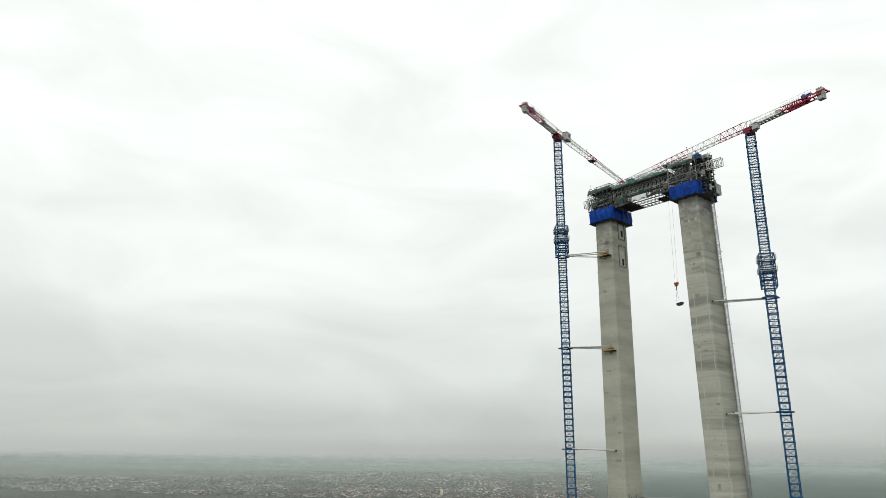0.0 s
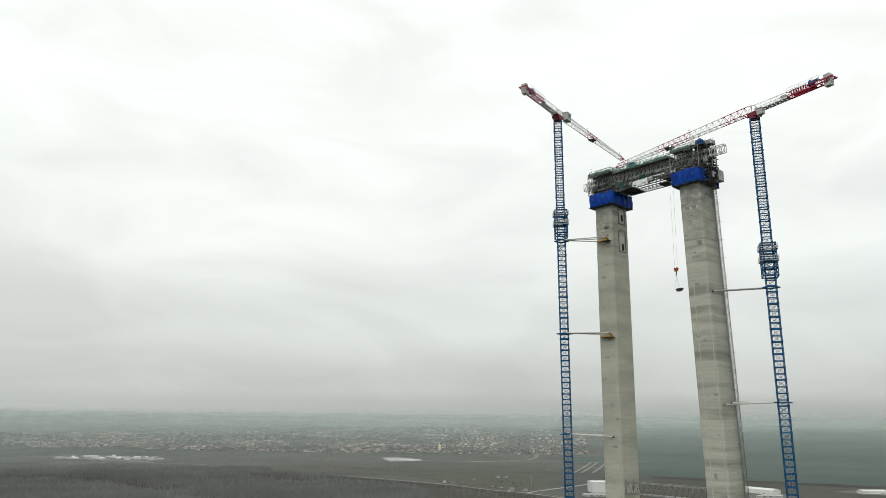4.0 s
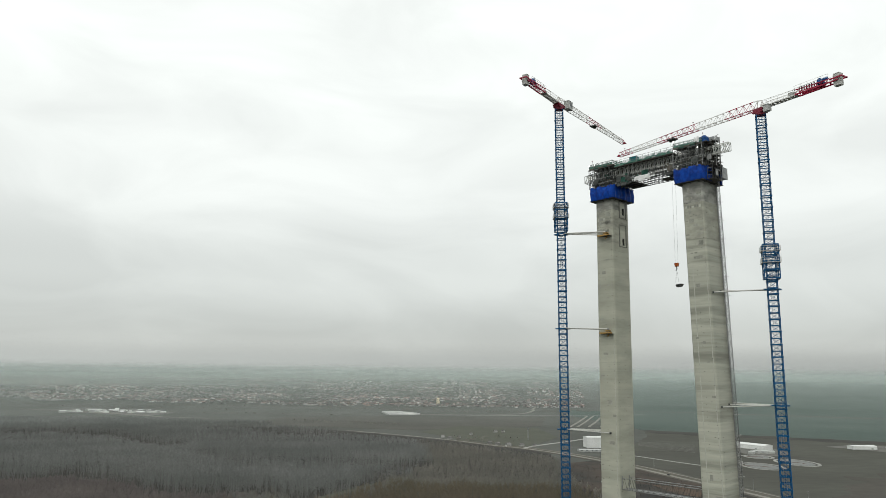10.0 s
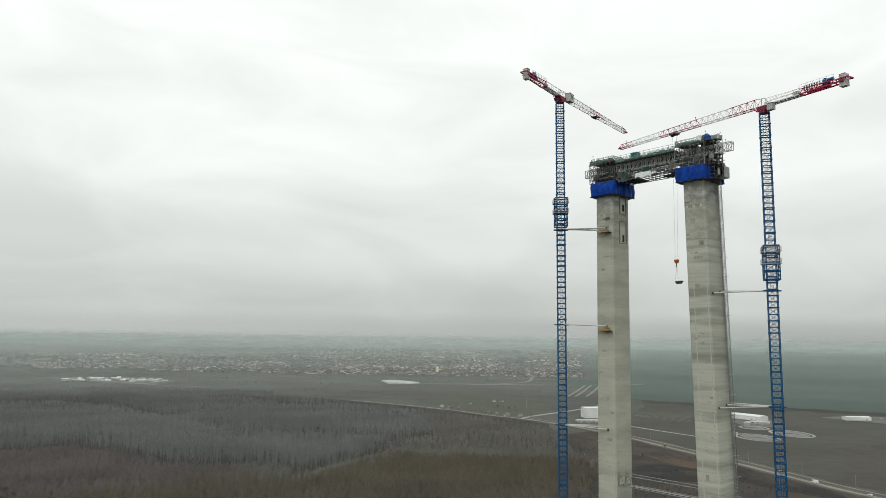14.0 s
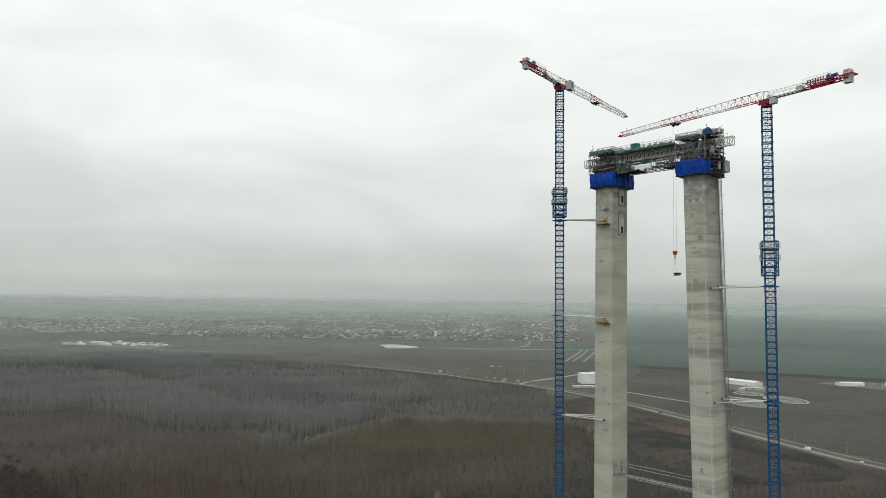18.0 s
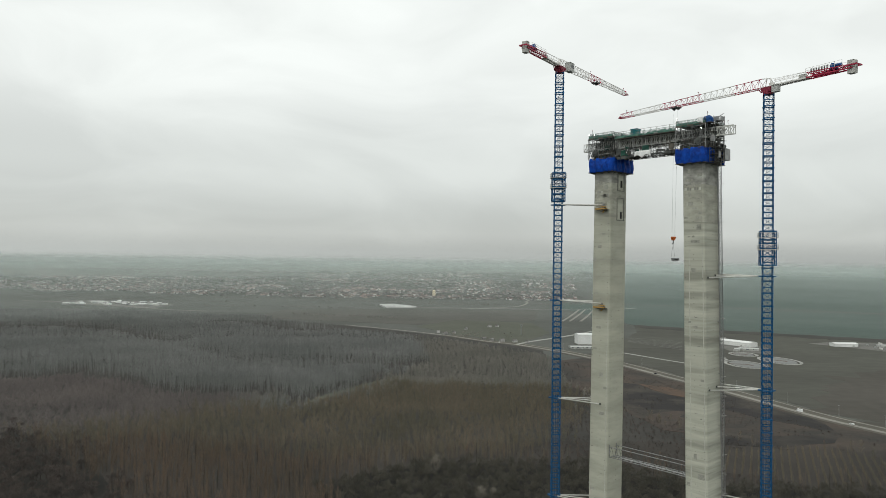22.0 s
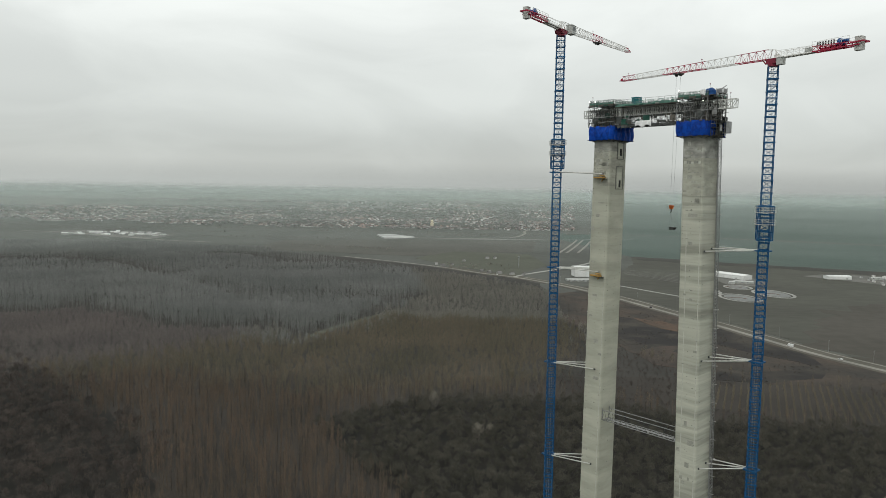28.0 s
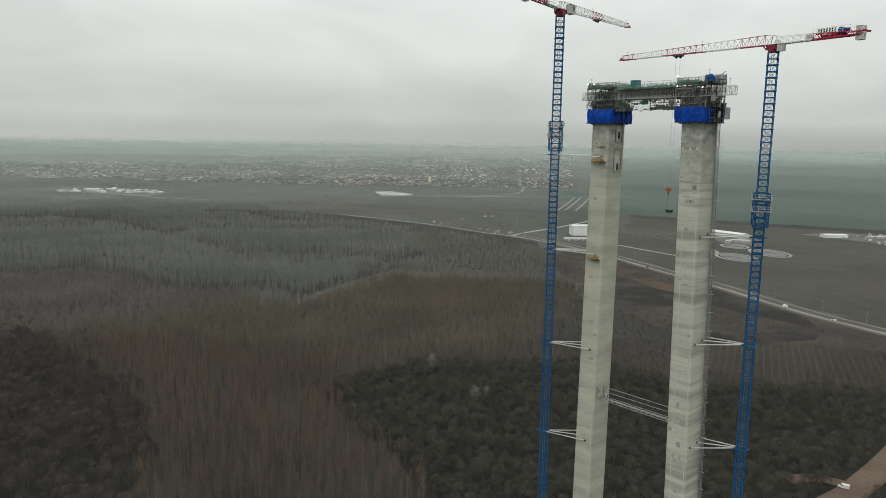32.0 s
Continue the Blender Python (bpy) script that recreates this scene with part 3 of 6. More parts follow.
def make_blockouts():
    """Recessed frames with openings on the inner face, below the tarpaulin."""
    for y0, y1, z0, z1, oz in ((-0.6, 2.2, 182.9, 187.4, (184.0, 185.3)), (-0.8, 2.2, 175.2, 181.0, (175.9, 177.2))):
        d = 190 - (z0 + z1) / 2
        x = -12.57 - 0.0086 * d + 2.63 + 0.0016 * d + 0.01
        fr = Build()
        for a, c in (((y0, z0), (y1, z0)), ((y1, z0), (y1, z1)), ((y1, z1), (y0, z1)), ((y0, z1), (y0, z0))):
            fr.beam((x, a[0], a[1]), (x, c[0], c[1]), 0.2, 0.14)
        f = part("blockout_frame", fr, M_FRAME, leg_l, "dark frame round a recess")
        ym = (y0 + y1) / 2 + 0.2
        part("opening", Build().box((x, ym, (oz[0] + oz[1]) / 2), (0.1, 0.85, oz[1] - oz[0] + 0.5)), M_HOLE, f, "dark opening in the concrete")
        part("inner_panel", Build().box((x, (y0 + y1) / 2, (z0 + z1) / 2), (0.05, 0.35 * (y1 - y0) + 0.9, z1 - z0 - 0.9)), M_BANDED, f)


make_blockouts()


def make_scars():
    """Patched form marks below the tarpaulin of the taller crane's leg, and on the fresh top of the other."""
    rnd = random.Random(31)
    for side, n, zlo, zhi in ((-1, 46, 178.5, 186.8), (1, 34, 171, 186.5), (-1, 26, 100, 176), (1, 34, 92, 172)):
        for k in range(n):
            z = rnd.uniform(zlo, zhi) // 1.1 * 1.1
            ring = leg_ring(side, z, 0.006)
            t = rnd.uniform(0.06, 0.9)
            p = Vector(ring[0]).lerp(Vector(ring[1]), t)
            if rnd.random() < 0.55:
                w, h, m = rnd.uniform(0.5, 1.7), rnd.uniform(0.35, 1.3), M_SMEAR
            else:
                w, h, m = rnd.uniform(0.15, 0.7), rnd.uniform(0.06, 0.2), M_PATCH if rnd.random() < 0.85 else M_FRAME
            w = min(w, 2 * min(t, 1 - t) * (ring[1][0] - ring[0][0]))
            part("form_mark", Build().box((p.x, p.y, z), (w, 0.02, h)), m, leg_l if side < 0 else leg_r)
    # a row of patched anchor pockets across the fresh lift
    for k in range(7):
        for side in (-1, 1):
            z = 181.6 if side > 0 else 182.4
            ring = leg_ring(side, z, 0.008)
            p = Vector(ring[0]).lerp(Vector(ring[1]), 0.1 + 0.13 * k)
            if side > 0 or k < 4:
                part("anchor_patch", Build().box((p.x, p.y, z + rnd.uniform(-0.1, 0.1)), (rnd.uniform(0.3, 0.6), 0.02, rnd.uniform(0.4, 0.75))), M_SEAM if k % 3 == 0 else M_PATCH, leg_l if side < 0 else leg_r)


make_scars()


# ---- tie frames between masts and legs ----
MAST_L, MAST_R = (-24.1, -7.3), (25.9, 5.9)


def tie_frame(side, z, bracket):
    root = thing("tie_frame", TOWER, "pale steel tube struts on an ochre bracket at the leg" if bracket else "pale steel tube struts tying the crane mast to the leg", "tie frame", "mast tie frames")
    mx, my = MAST_L if side < 0 else MAST_R
    d = 190 - z
    cx = side * 12.57 + (-0.0086 * d if side < 0 else 0.0194 * d)
    a = 2.63 + 0.0016 * d
    if side < 0:
        ends = [((mx + 1.2, my - 0.6, z + 0.1), (cx + 0.6, -3.75, z - 0.35)), ((mx + 1.2, my + 0.4, z + 0.1), (cx - a - 0.1, -2.6, z - 0.1)), ((mx + 1.2, my + 0.9, z + 0.1), (cx - a - 0.1, 1.8, z - 0.1))]
    else:
        ends = [((mx - 1.2, my - 0.6, z), (cx + a + 0.1, -2.2, z - 0.5)), ((mx - 1.2, my, z), (cx + a + 0.1, 1.2, z)), ((mx - 1.2, my + 0.6, z), (cx + a - 1.2, 3.7, z + 0.3))]
    for p, q in ends:
        part("strut", Build().pipe(p, q, 0.14, 8), M_PALE, root)
        part("bracket", Build().box(q, (0.4, 0.36, 0.4)), M_DARK if not bracket else M_STEEL, root)
    col = Build()
    for s in (-1, 1):
        col.beam((mx - 1.35, my + s * 1.3, z), (mx + 1.35, my + s * 1.3, z), 0.3)
        col.beam((mx + s * 1.3, my - 1.35, z), (mx + s * 1.3, my + 1.35, z), 0.3)
    part("collar", col, M_BLUE, root, "blue collar round the mast")
    if bracket:
        q = Vector(ends[0][1]) - Vector((0, 0, 0.65))
        b = Build().box(q + Vector((-0.6, -0.35, -0.35)), (3.2, 0.9, 0.3)).box(q + Vector((0.2, -0.35, 0.15)), (1.3, 0.8, 0.22)).beam(q + Vector((0.7, -0.3, -0.4)), q + Vector((-0.2, -0.1, -1.3)), 0.2)
        part("support_bracket", b, M_YELLOW, root, "ochre painted support bracket")
        part("access_deck", Build().box(q + Vector((0.5, -0.5, -0.62)), (2.4, 1.2, 0.1)), M_DARK, root)
    return root


for k, z in enumerate((179.4, 154.0, 128.1, 102.3, 77.0, 51.5, 26.0)):
    tie_frame(-1, z, k < 2)
for z in (161.6, 135.8, 110.0, 84.5, 59.0, 33.5):
    tie_frame(1, z, False)


# ---- tower cranes ----
def hoop(s, z, w, h):
    """A closed square frame of flat bar, one piece."""
    b = Build()
    for r, zz in ((s - w / 2, z - h / 2), (s + w / 2, z - h / 2), (s + w / 2, z + h / 2), (s - w / 2, z + h / 2)):
        b.v += [(-r, -r, zz), (r, -r, zz), (r, r, zz), (-r, r, zz)]
    for k in range(4):
        for i in range(4):
            j = (i + 1) % 4
            b.f.append((4 * k + i, 4 * k + j, 4 * ((k + 1) % 4) + j, 4 * ((k + 1) % 4) + i))
    return b


def mast_kit(w, h):
    """The pieces of one bay of the square lattice mast."""
    s = w / 2
    post = Build().beam((0, 0, 0), (0, 0, h), 0.18)
    joint = Build().box((0, 0, 0), (0.34, 0.34, 0.28)).mesh("joint_plate", M_BLUE)
    brace = Build().beam((-s, 0, 0), (s, 0, h / 4), 0.055).beam((s, 0.06, 0), (-s, 0.06, h / 4), 0.055)
    return dict(w=s, h=h, ring=hoop(s, 0.1, 0.12, 0.28).mesh("mast_section", M_BLUE), mid=hoop(s, h / 2, 0.12, 0.26).mesh("ring_frame", M_BLUE), thin=hoop(s, 0, 0.10, 0.19).mesh("thin_ring", M_BLUE), post=post.mesh("corner_post", M_BLUE), joint=joint, brace=brace.mesh("cross_brace", M_BLUE), ladder=Build().beam((-0.25, s - 0.3, 0), (-0.25, s - 0.3, h), 0.06).beam((0.25, s - 0.3, 0), (0.25, s - 0.3, h), 0.06).mesh("ladder", M_STEEL))


def mast_bay(kit, root, m):
    bay = part("mast_section", kit["ring"], None, root, m=m)
    s, h = kit["w"], kit["h"]
    part("ring_frame", kit["mid"], None, bay)
    part("ladder", kit["ladder"], None, bay)
    for z in (h / 4, 3 * h / 4):
        part("thin_ring", kit["thin"], None, bay, m=pose(0, 0, z))
    for x in (-s, s):
        for y in (-s, s):
            part("corner_post", kit["post"], None, bay, m=pose(x, y, 0))
            for z in (0.1, h / 2):
                part("joint_plate", kit["joint"], None, bay, m=pose(x, y, z))
    for k in range(4):
        for q in range(4):
            part("cross_brace", kit["brace"], None, bay, m=pose(0, 0, k * h / 4, 0, 0, 90 * q) @ pose(0, -s, 0))
    return bay


MAST_H = 5.68
MAST = mast_kit(2.05, MAST_H)


def jib_section(root, m, x0, x1, h0, h1, w, cell, material, label):
    """A bay of the triangular jib: an upper chord that carries two lower chords and the lacing."""
    n = max(1, round((x1 - x0) / cell))
    at = lambda i: x0 + (x1 - x0) * i / n
    hh = lambda i: h0 + (h1 - h0) * i / n
    bay = part("jib_section", Build().beam((x0, 0, h0), (x1, 0, h1), 0.13), material, root, label, m)
    for s in (-1, 1):
        part("lower_chord", Build().beam((x0, s * w / 2, 0), (x1, s * w / 2, 0), 0.14), material, bay)
    for i in range(n):
        c = ((at(i) + at(i + 1)) / 2, 0, (hh(i) + hh(i + 1)) / 2)
        for s in (-1, 1):
            part("lacing", Build().beam((at(i), s * w / 2, 0), c, 0.07), material, bay)
            part("lacing", Build().beam(c, (at(i + 1), s * w / 2, 0), 0.07), material, bay)
        part("cross_tie", Build().beam((at(i), -w / 2, 0), (at(i), w / 2, 0), 0.08), material, bay)
        part("cross_tie", Build().beam((at(i), -w / 2, 0), (at(i + 1), w / 2, 0), 0.06), material, bay)


def rail(b, pts, h=1.1, post=1.5, t=0.05):
    """A tube railing along a line of points."""
    for p, q in zip(pts, pts[1:]):
        p, q = Vector(p), Vector(q)
        for k in (0.5, 1.0):
            b.beam(p + Vector((0, 0, h * k)), q + Vector((0, 0, h * k)), t)
        n = max(1, round((q - p).length / post))
        for i in range(n + 1):
            r = p.lerp(q, i / n)
            b.beam(r, r + Vector((0, 0, h)), t)
    return b


def tower_crane(xy, top, turn, jib, back, bands, cage, mast_turn, cab_at, cab, tilt, label, sign):
    """A flat-top crane. turn: where the jib points; bands: jib sections as (start, end, red)."""
    root = thing("tower_crane", TOWER @ pose(*xy, 0), label, "tower crane", "tower cranes")
    n = int(top // MAST_H)
    first = top - n * MAST_H
    for k in range(n):
        mast_bay(MAST, root, pose(0, 0, first + k * MAST_H, 0, 0, mast_turn))
    part("footing", Build().box((0, 0, first / 2), (6, 6, first)), M_CONCRETE, root, "concrete footing block")
    # climbing cage
    z0, z1 = cage
    m = pose(0, 0, 0, 0, 0, mast_turn)
    s, hc = 1.62, (z1 - z0) / 4
    cage_ob = part("climbing_cage", hoop(s, z0, 0.22, 0.28), M_BLUE, root, "blue climbing cage round the mast", m)
    for i in range(1, 5):
        part("cage_ring", hoop(s, z0 + hc * i, 0.2, 0.26), M_BLUE, cage_ob)
    for x in (-s, s):
        for y in (-s, s):
            part("cage_post", Build().beam((x, y, z0), (x, y, z1), 0.24), M_BLUE, cage_ob)
    for i in range(4):
        for p, q in (((-s, -s), (s, -s)), ((s, -s), (s, s)), ((s, s), (-s, s)), ((-s, s), (-s, -s))):
            part("cage_brace", Build().beam((*p, z0 + hc * i), (*q, z0 + hc * (i + 1)), 0.1), M_BLUE, cage_ob)
    for z in (z0 + 3.55, z0 + 6.25):
        p = 2.0
        d = Build()
        for y in (-1.8, 1.8):
            d.box((0, y * 0.95, z), (4.0, 0.6, 0.1)).box((y * 0.95, 0, z), (0.6, 2.8, 0.1))
        deck = part("platform", d, M_PALE, root, "pale grating work platform", m)
        part("railing", rail(Build(), [(-p, -p, z), (p, -p, z), (p, p, z), (-p, p, z), (-p, -p, z)], 1.1, 1.3, 0.06), M_PALE, deck)
    # slewing part
    m = pose(0, 0, top, 0, 0, turn)
    ring = part("slewing_ring", Build().pipe((0, 0, -0.1), (0, 0, 0.5), 1.2, 16), M_DKRED, root, "dark red slewing ring", m)
    part("turntable", Build().box((0, 0, 0.85), (2.3, 2.2, 0.75)), M_DKRED, ring)
    part("top_frame", Build().box((0.1, 0, 1.4), (2.6, 1.8, 0.4)), M_DKRED, ring)
    for s in (-1, 1):
        part("gusset", Build().beam((1.1, s * 1.0, 0.4), (2.2, s * 0.8, 1.5), 0.18), M_DKRED, ring)
        part("gusset", Build().beam((-1.1, s * 1.0, 0.4), (-2.1, s * 0.8, 1.5), 0.18), M_DKRED, ring)
    cx, cy, cz = cab_at
    room = part("operator_cab", Build().box((cx, cy, cz), cab).box((cx, cy, cz + cab[2] / 2 + 0.05), (cab[0] + 0.2, cab[1] + 0.2, 0.1)), M_GREYP, root, "light grey operator cab", m)
    part("cab_window", Build().box((cx + cab[0] / 2 + 0.01, cy, cz + 0.2), (0.04, cab[1] * 0.8, cab[2] * 0.6)), M_GLASS, room)
    part("cab_window", Build().box((cx + 0.2, cy - cab[1] / 2 - 0.01, cz + 0.25), (cab[0] * 0.55, 0.04, cab[2] * 0.45)), M_GLASS, room)
    mj = m @ pose(0, 0, 1.6)
    head = Build()
    for s in (-1, 1):
        head.beam((1.4, s * 0.7, 0), (0.4, 0, 2.2), 0.14).beam((-1.4, s * 0.7, 0), (-0.4, 0, 1.9), 0.14).beam((1.4, s * 0.7, 0), (-1.4, s * 0.7, 0), 0.2)
    head.beam((1.6, 0, 2.2), (-0.6, 0, 1.9), 0.16).box((-0.8, 0, 0.5), (0.9, 0.8, 0.7))
    part("tower_head", head, M_WHITE, root, m=mj)
    mt = mj @ pose(0, 0, 0, 0, -tilt, 0)
    height = lambda x: 2.25 - 1.05 * x / jib
    for a, c, red in bands:
        jib_section(root, mt, a, c, height(a), height(c), 1.5, 1.9, M_RED if red else M_WHITE, "red painted lattice" if red else "white painted lattice")
    tip = Build().box((jib + 0.1, 0, 0.05), (0.3, 1.5, 0.2)).pipe((jib, -0.3, 0.4), (jib, 0.3, 0.4), 0.22, 10)
    part("jib_tip", tip, M_RED, root, "red jib nose with rope sheave", mt)
    # small masts with aviation lights along the upper chord
    for x in (0.42 * jib, 0.95 * jib):
        part("light_post", Build().beam((x, 0, height(x)), (x, 0, height(x) + 0.6), 0.045).box((x, 0, height(x) + 0.65), (0.2, 0.18, 0.18)), M_DKRED, root, m=mt)
    # counter jib: white walkway, then a red frame with the winch and ballast
    w = Build()
    for s in (-1, 1):
        w.beam((-1, s * 0.75, 0), (-9.6, s * 0.75, 0), 0.24)
    for i in range(9):
        w.box((-1.4 - i * 0.98, 0, 0.1), (0.8, 1.5, 0.06))
        w.beam((-1.2 - i * 0.98, -0.75, 0), (-2.1 - i * 0.98, 0.75, 0), 0.08)
    w = part("counter_jib", w, M_WHITE, root, "white counter jib walkway", mj)
    part("railing", rail(rail(Build(), [(-1, 0.8, 0.1), (-9.6, 0.8, 0.1)]), [(-1, -0.8, 0.1), (-9.6, -0.8, 0.1)]), M_WHITE, w)
    part("switch_cabinet", Build().box((-8.4, 0.1, 0.6), (1.3, 0.9, 0.9)), M_GREYP, w, "grey electrical cabinet")
    part("lattice_side", Build().beam((-0.8, 0.8, 1.5), (-9.6, 0.8, 1.3), 0.08).beam((-0.8, -0.8, 1.5), (-9.6, -0.8, 1.3), 0.08), M_WHITE, w)
    r = Build()
    for s in (-1, 1):
        r.beam((-9.6, s * 0.8, 0), (-back, s * 0.8, 0), 0.26).beam((-9.6, s * 0.8, 1.1), (-back + 2.2, s * 0.8, 0.75), 0.16)
        for i in range(7):
            x = -9.6 - i * (back - 11.8) / 6.5
            r.beam((x, s * 0.8, 0), (x - 0.8, s * 0.8, 1.0), 0.1).beam((x - 0.8, s * 0.8, 1.0), (x - 1.5, s * 0.8, 0), 0.1)
    for i in range(8):
        r.beam((-9.8 - i * (back - 10) / 7.5, -0.8, 0), (-9.8 - i * (back - 10) / 7.5, 0.8, 0), 0.12)
    r.box((-back + 0.4, -0.95, 0.55), (2.9, 0.2, 0.3)).box((-back + 0.4, 0.95, 0.55), (2.9, 0.2, 0.3)).box((-back - 0.9, 0, 0.55), (0.2, 2.0, 0.3))
    red = part("ballast_frame", r, M_RED, root, "red counter jib end frame", mj)
    part("railing", rail(rail(Build(), [(-9.6, 0.95, 0.9), (-back + 2, 0.95, 0.9)]), [(-9.6, -0.95, 0.9), (-back + 2, -0.95, 0.9)], 0.9), M_WHITE, red)
    for i in range(3):
        part("counterweight", Build().box((-back + 0.9 - i * 0.5, 0, 0.25), (0.47, 1.25, 2.7)).box((-back + 0.9 - i * 0.5, 0, 1.62), (0.3, 1.45, 0.1)), M_CWT, root, "grey concrete ballast block", mj)
    wn_ = Build().pipe((-back + 4.3, -0.6, 1.35), (-back + 4.3, 0.6, 1.35), 0.55, 14).box((-back + 4.3, 0, 0.8), (1.5, 1.6, 0.2)).pipe((-back + 3.6, 0.3, 1.3), (-back + 2.5, 0.3, 1.3), 0.36, 10)
    part("hoist_winch", wn_, M_WINCH, root, "blue hoist winch with its motor", mj)
    if not sign:
        part("machine_housing", Build().box((-back + 4.8, 0.1, 1.9), (1.0, 0.8, 0.5), 20).box((-back + 5.9, 0.2, 1.25), (0.8, 0.7, 0.6), 12), M_COVER, root, "dark blue machine housing", mj)
    if sign:
        # lettered board: the name stands as plain dark bars
        sg = part("name_frame", Build().beam((-9.2, -0.95, 1.1), (-13.6, -0.95, 1.1), 0.07).beam((-9.2, -0.95, 2.25), (-13.6, -0.95, 2.25), 0.05), M_WHITE, root, "thin white sign frame", mj)
        for i in range(7):
            part("bar", Build().box((-9.6 - i * 0.6, -0.99, 1.7), (0.36, 0.03, 0.95)), M_BLACK, sg)
        part("red_panel", Build().box((-13.0, -0.95, 0.5), (5.6, 0.06, 0.75)), M_RED, red, "red side panel")
    # trolley
    return root, mt


R_BANDS = [(1.5, 9.5, True), (9.5, 18.8, False), (18.8, 31.9, True), (31.9, 42.4, False), (42.4, 47.5, True)]
L_BANDS = [(1.5, 11.0, False), (11.0, 20.5, False), (20.5, 29.0, True), (29.0, 38.5, False), (38.5, 48.0, False), (48.0, 50.4, True)]
crane_l, jib_l = tower_crane(MAST_L, 215.0, 103.8, 50.4, 19.8, L_BANDS, (180.4, 188.0), 45, (3.4, -1.3, 1.9), (2.5, 1.6, 2.2), 2.6, "tall blue lattice tower crane with a white and red flat-top jib", False)
crane_r, jib_r = tower_crane(MAST_R, 203.1, 168.0, 47.5, 19.6, R_BANDS, (164.1, 171.8), 30, (-2.7, 1.2, 0.6), (1.4, 1.2, 1.5), 0.9, "tall blue lattice crane, red and white jib, load on hook", True)


def trolley(root, mj, x, drop):
    b = Build().box((x, 0, -0.35), (2.2, 1.7, 0.25))
    for s in (-1, 1):
        for dx in (-0.8, 0.8):
            b.pipe((x + dx, s * 0.7, -0.2), (x + dx, s * 0.95, -0.2), 0.22, 8)
        b.pipe((x + s * 0.7, -0.3, -0.6), (x + s * 0.7, 0.3, -0.6), 0.3, 10)
    part("trolley", b, M_DARK, root, "dark steel jib trolley", mj)
    if drop:
        for s in (-0.45, 0.45):
            part("hoist_rope", Build().pipe((x + s * 1.5, 0, -0.6), (x + s, 0, -drop + 0.6), 0.025, 4), M_ROPE, root, m=mj)
        hk = Build().box((x, 0, -drop), (1.0, 0.4, 0.75)).pipe((x - 0.35, -0.24, -drop + 0.3), (x - 0.35, 0.24, -drop + 0.3), 0.32, 10).pipe((x + 0.35, -0.24, -drop + 0.3), (x + 0.35, 0.24, -drop + 0.3), 0.32, 10)
        h = part("hook_block", hk, M_ORANGE, root, "orange hook block", mj)
        part("hook", Build().beam((x, 0, -drop - 0.4), (x, 0, -drop - 1.2), 0.18).beam((x, 0, -drop - 1.2), (x + 0.35, 0, -drop - 1.35), 0.16), M_DARK, h)
        for s in (-0.55, 0.55):
            part("sling", Build().pipe((x, 0, -drop - 1.3), (x + s, 0, -drop - 4.6), 0.03, 4), M_ROPE, h)


trolley(crane_r, jib_r, 27.1, 34.5)
trolley(crane_l, jib_l, 24.5, 0)


def make_load():
    root = thing("lifted_load", TOWER @ pose(*MAST_R, 203.1, 0, 0, 168.0) @ pose(27.1, 0, 1.6 - 34.5 - 4.6), "bundle of dark formwork panels hanging in slings", "load")
    rnd = random.Random(3)
    for i in range(4):
        part("panel", Build().box((rnd.uniform(-0.3, 0.3), rnd.uniform(-0.2, 0.2), -0.12 - 0.2 * i), (1.9 - 0.2 * i, 0.9, 0.16), rnd.uniform(-15, 15)), M_DARK, root)
    part("loose_sheet", Build().loft([(-1.2, -0.4, -0.25), (-0.7, -0.4, -0.5), (-0.7, 0.4, -0.5), (-1.3, 0.35, -0.2)], [(-1.2, -0.4, -0.19), (-0.7, -0.4, -0.44), (-0.7, 0.4, -0.44), (-1.3, 0.35, -0.14)]), M_FORM, root)


make_load()


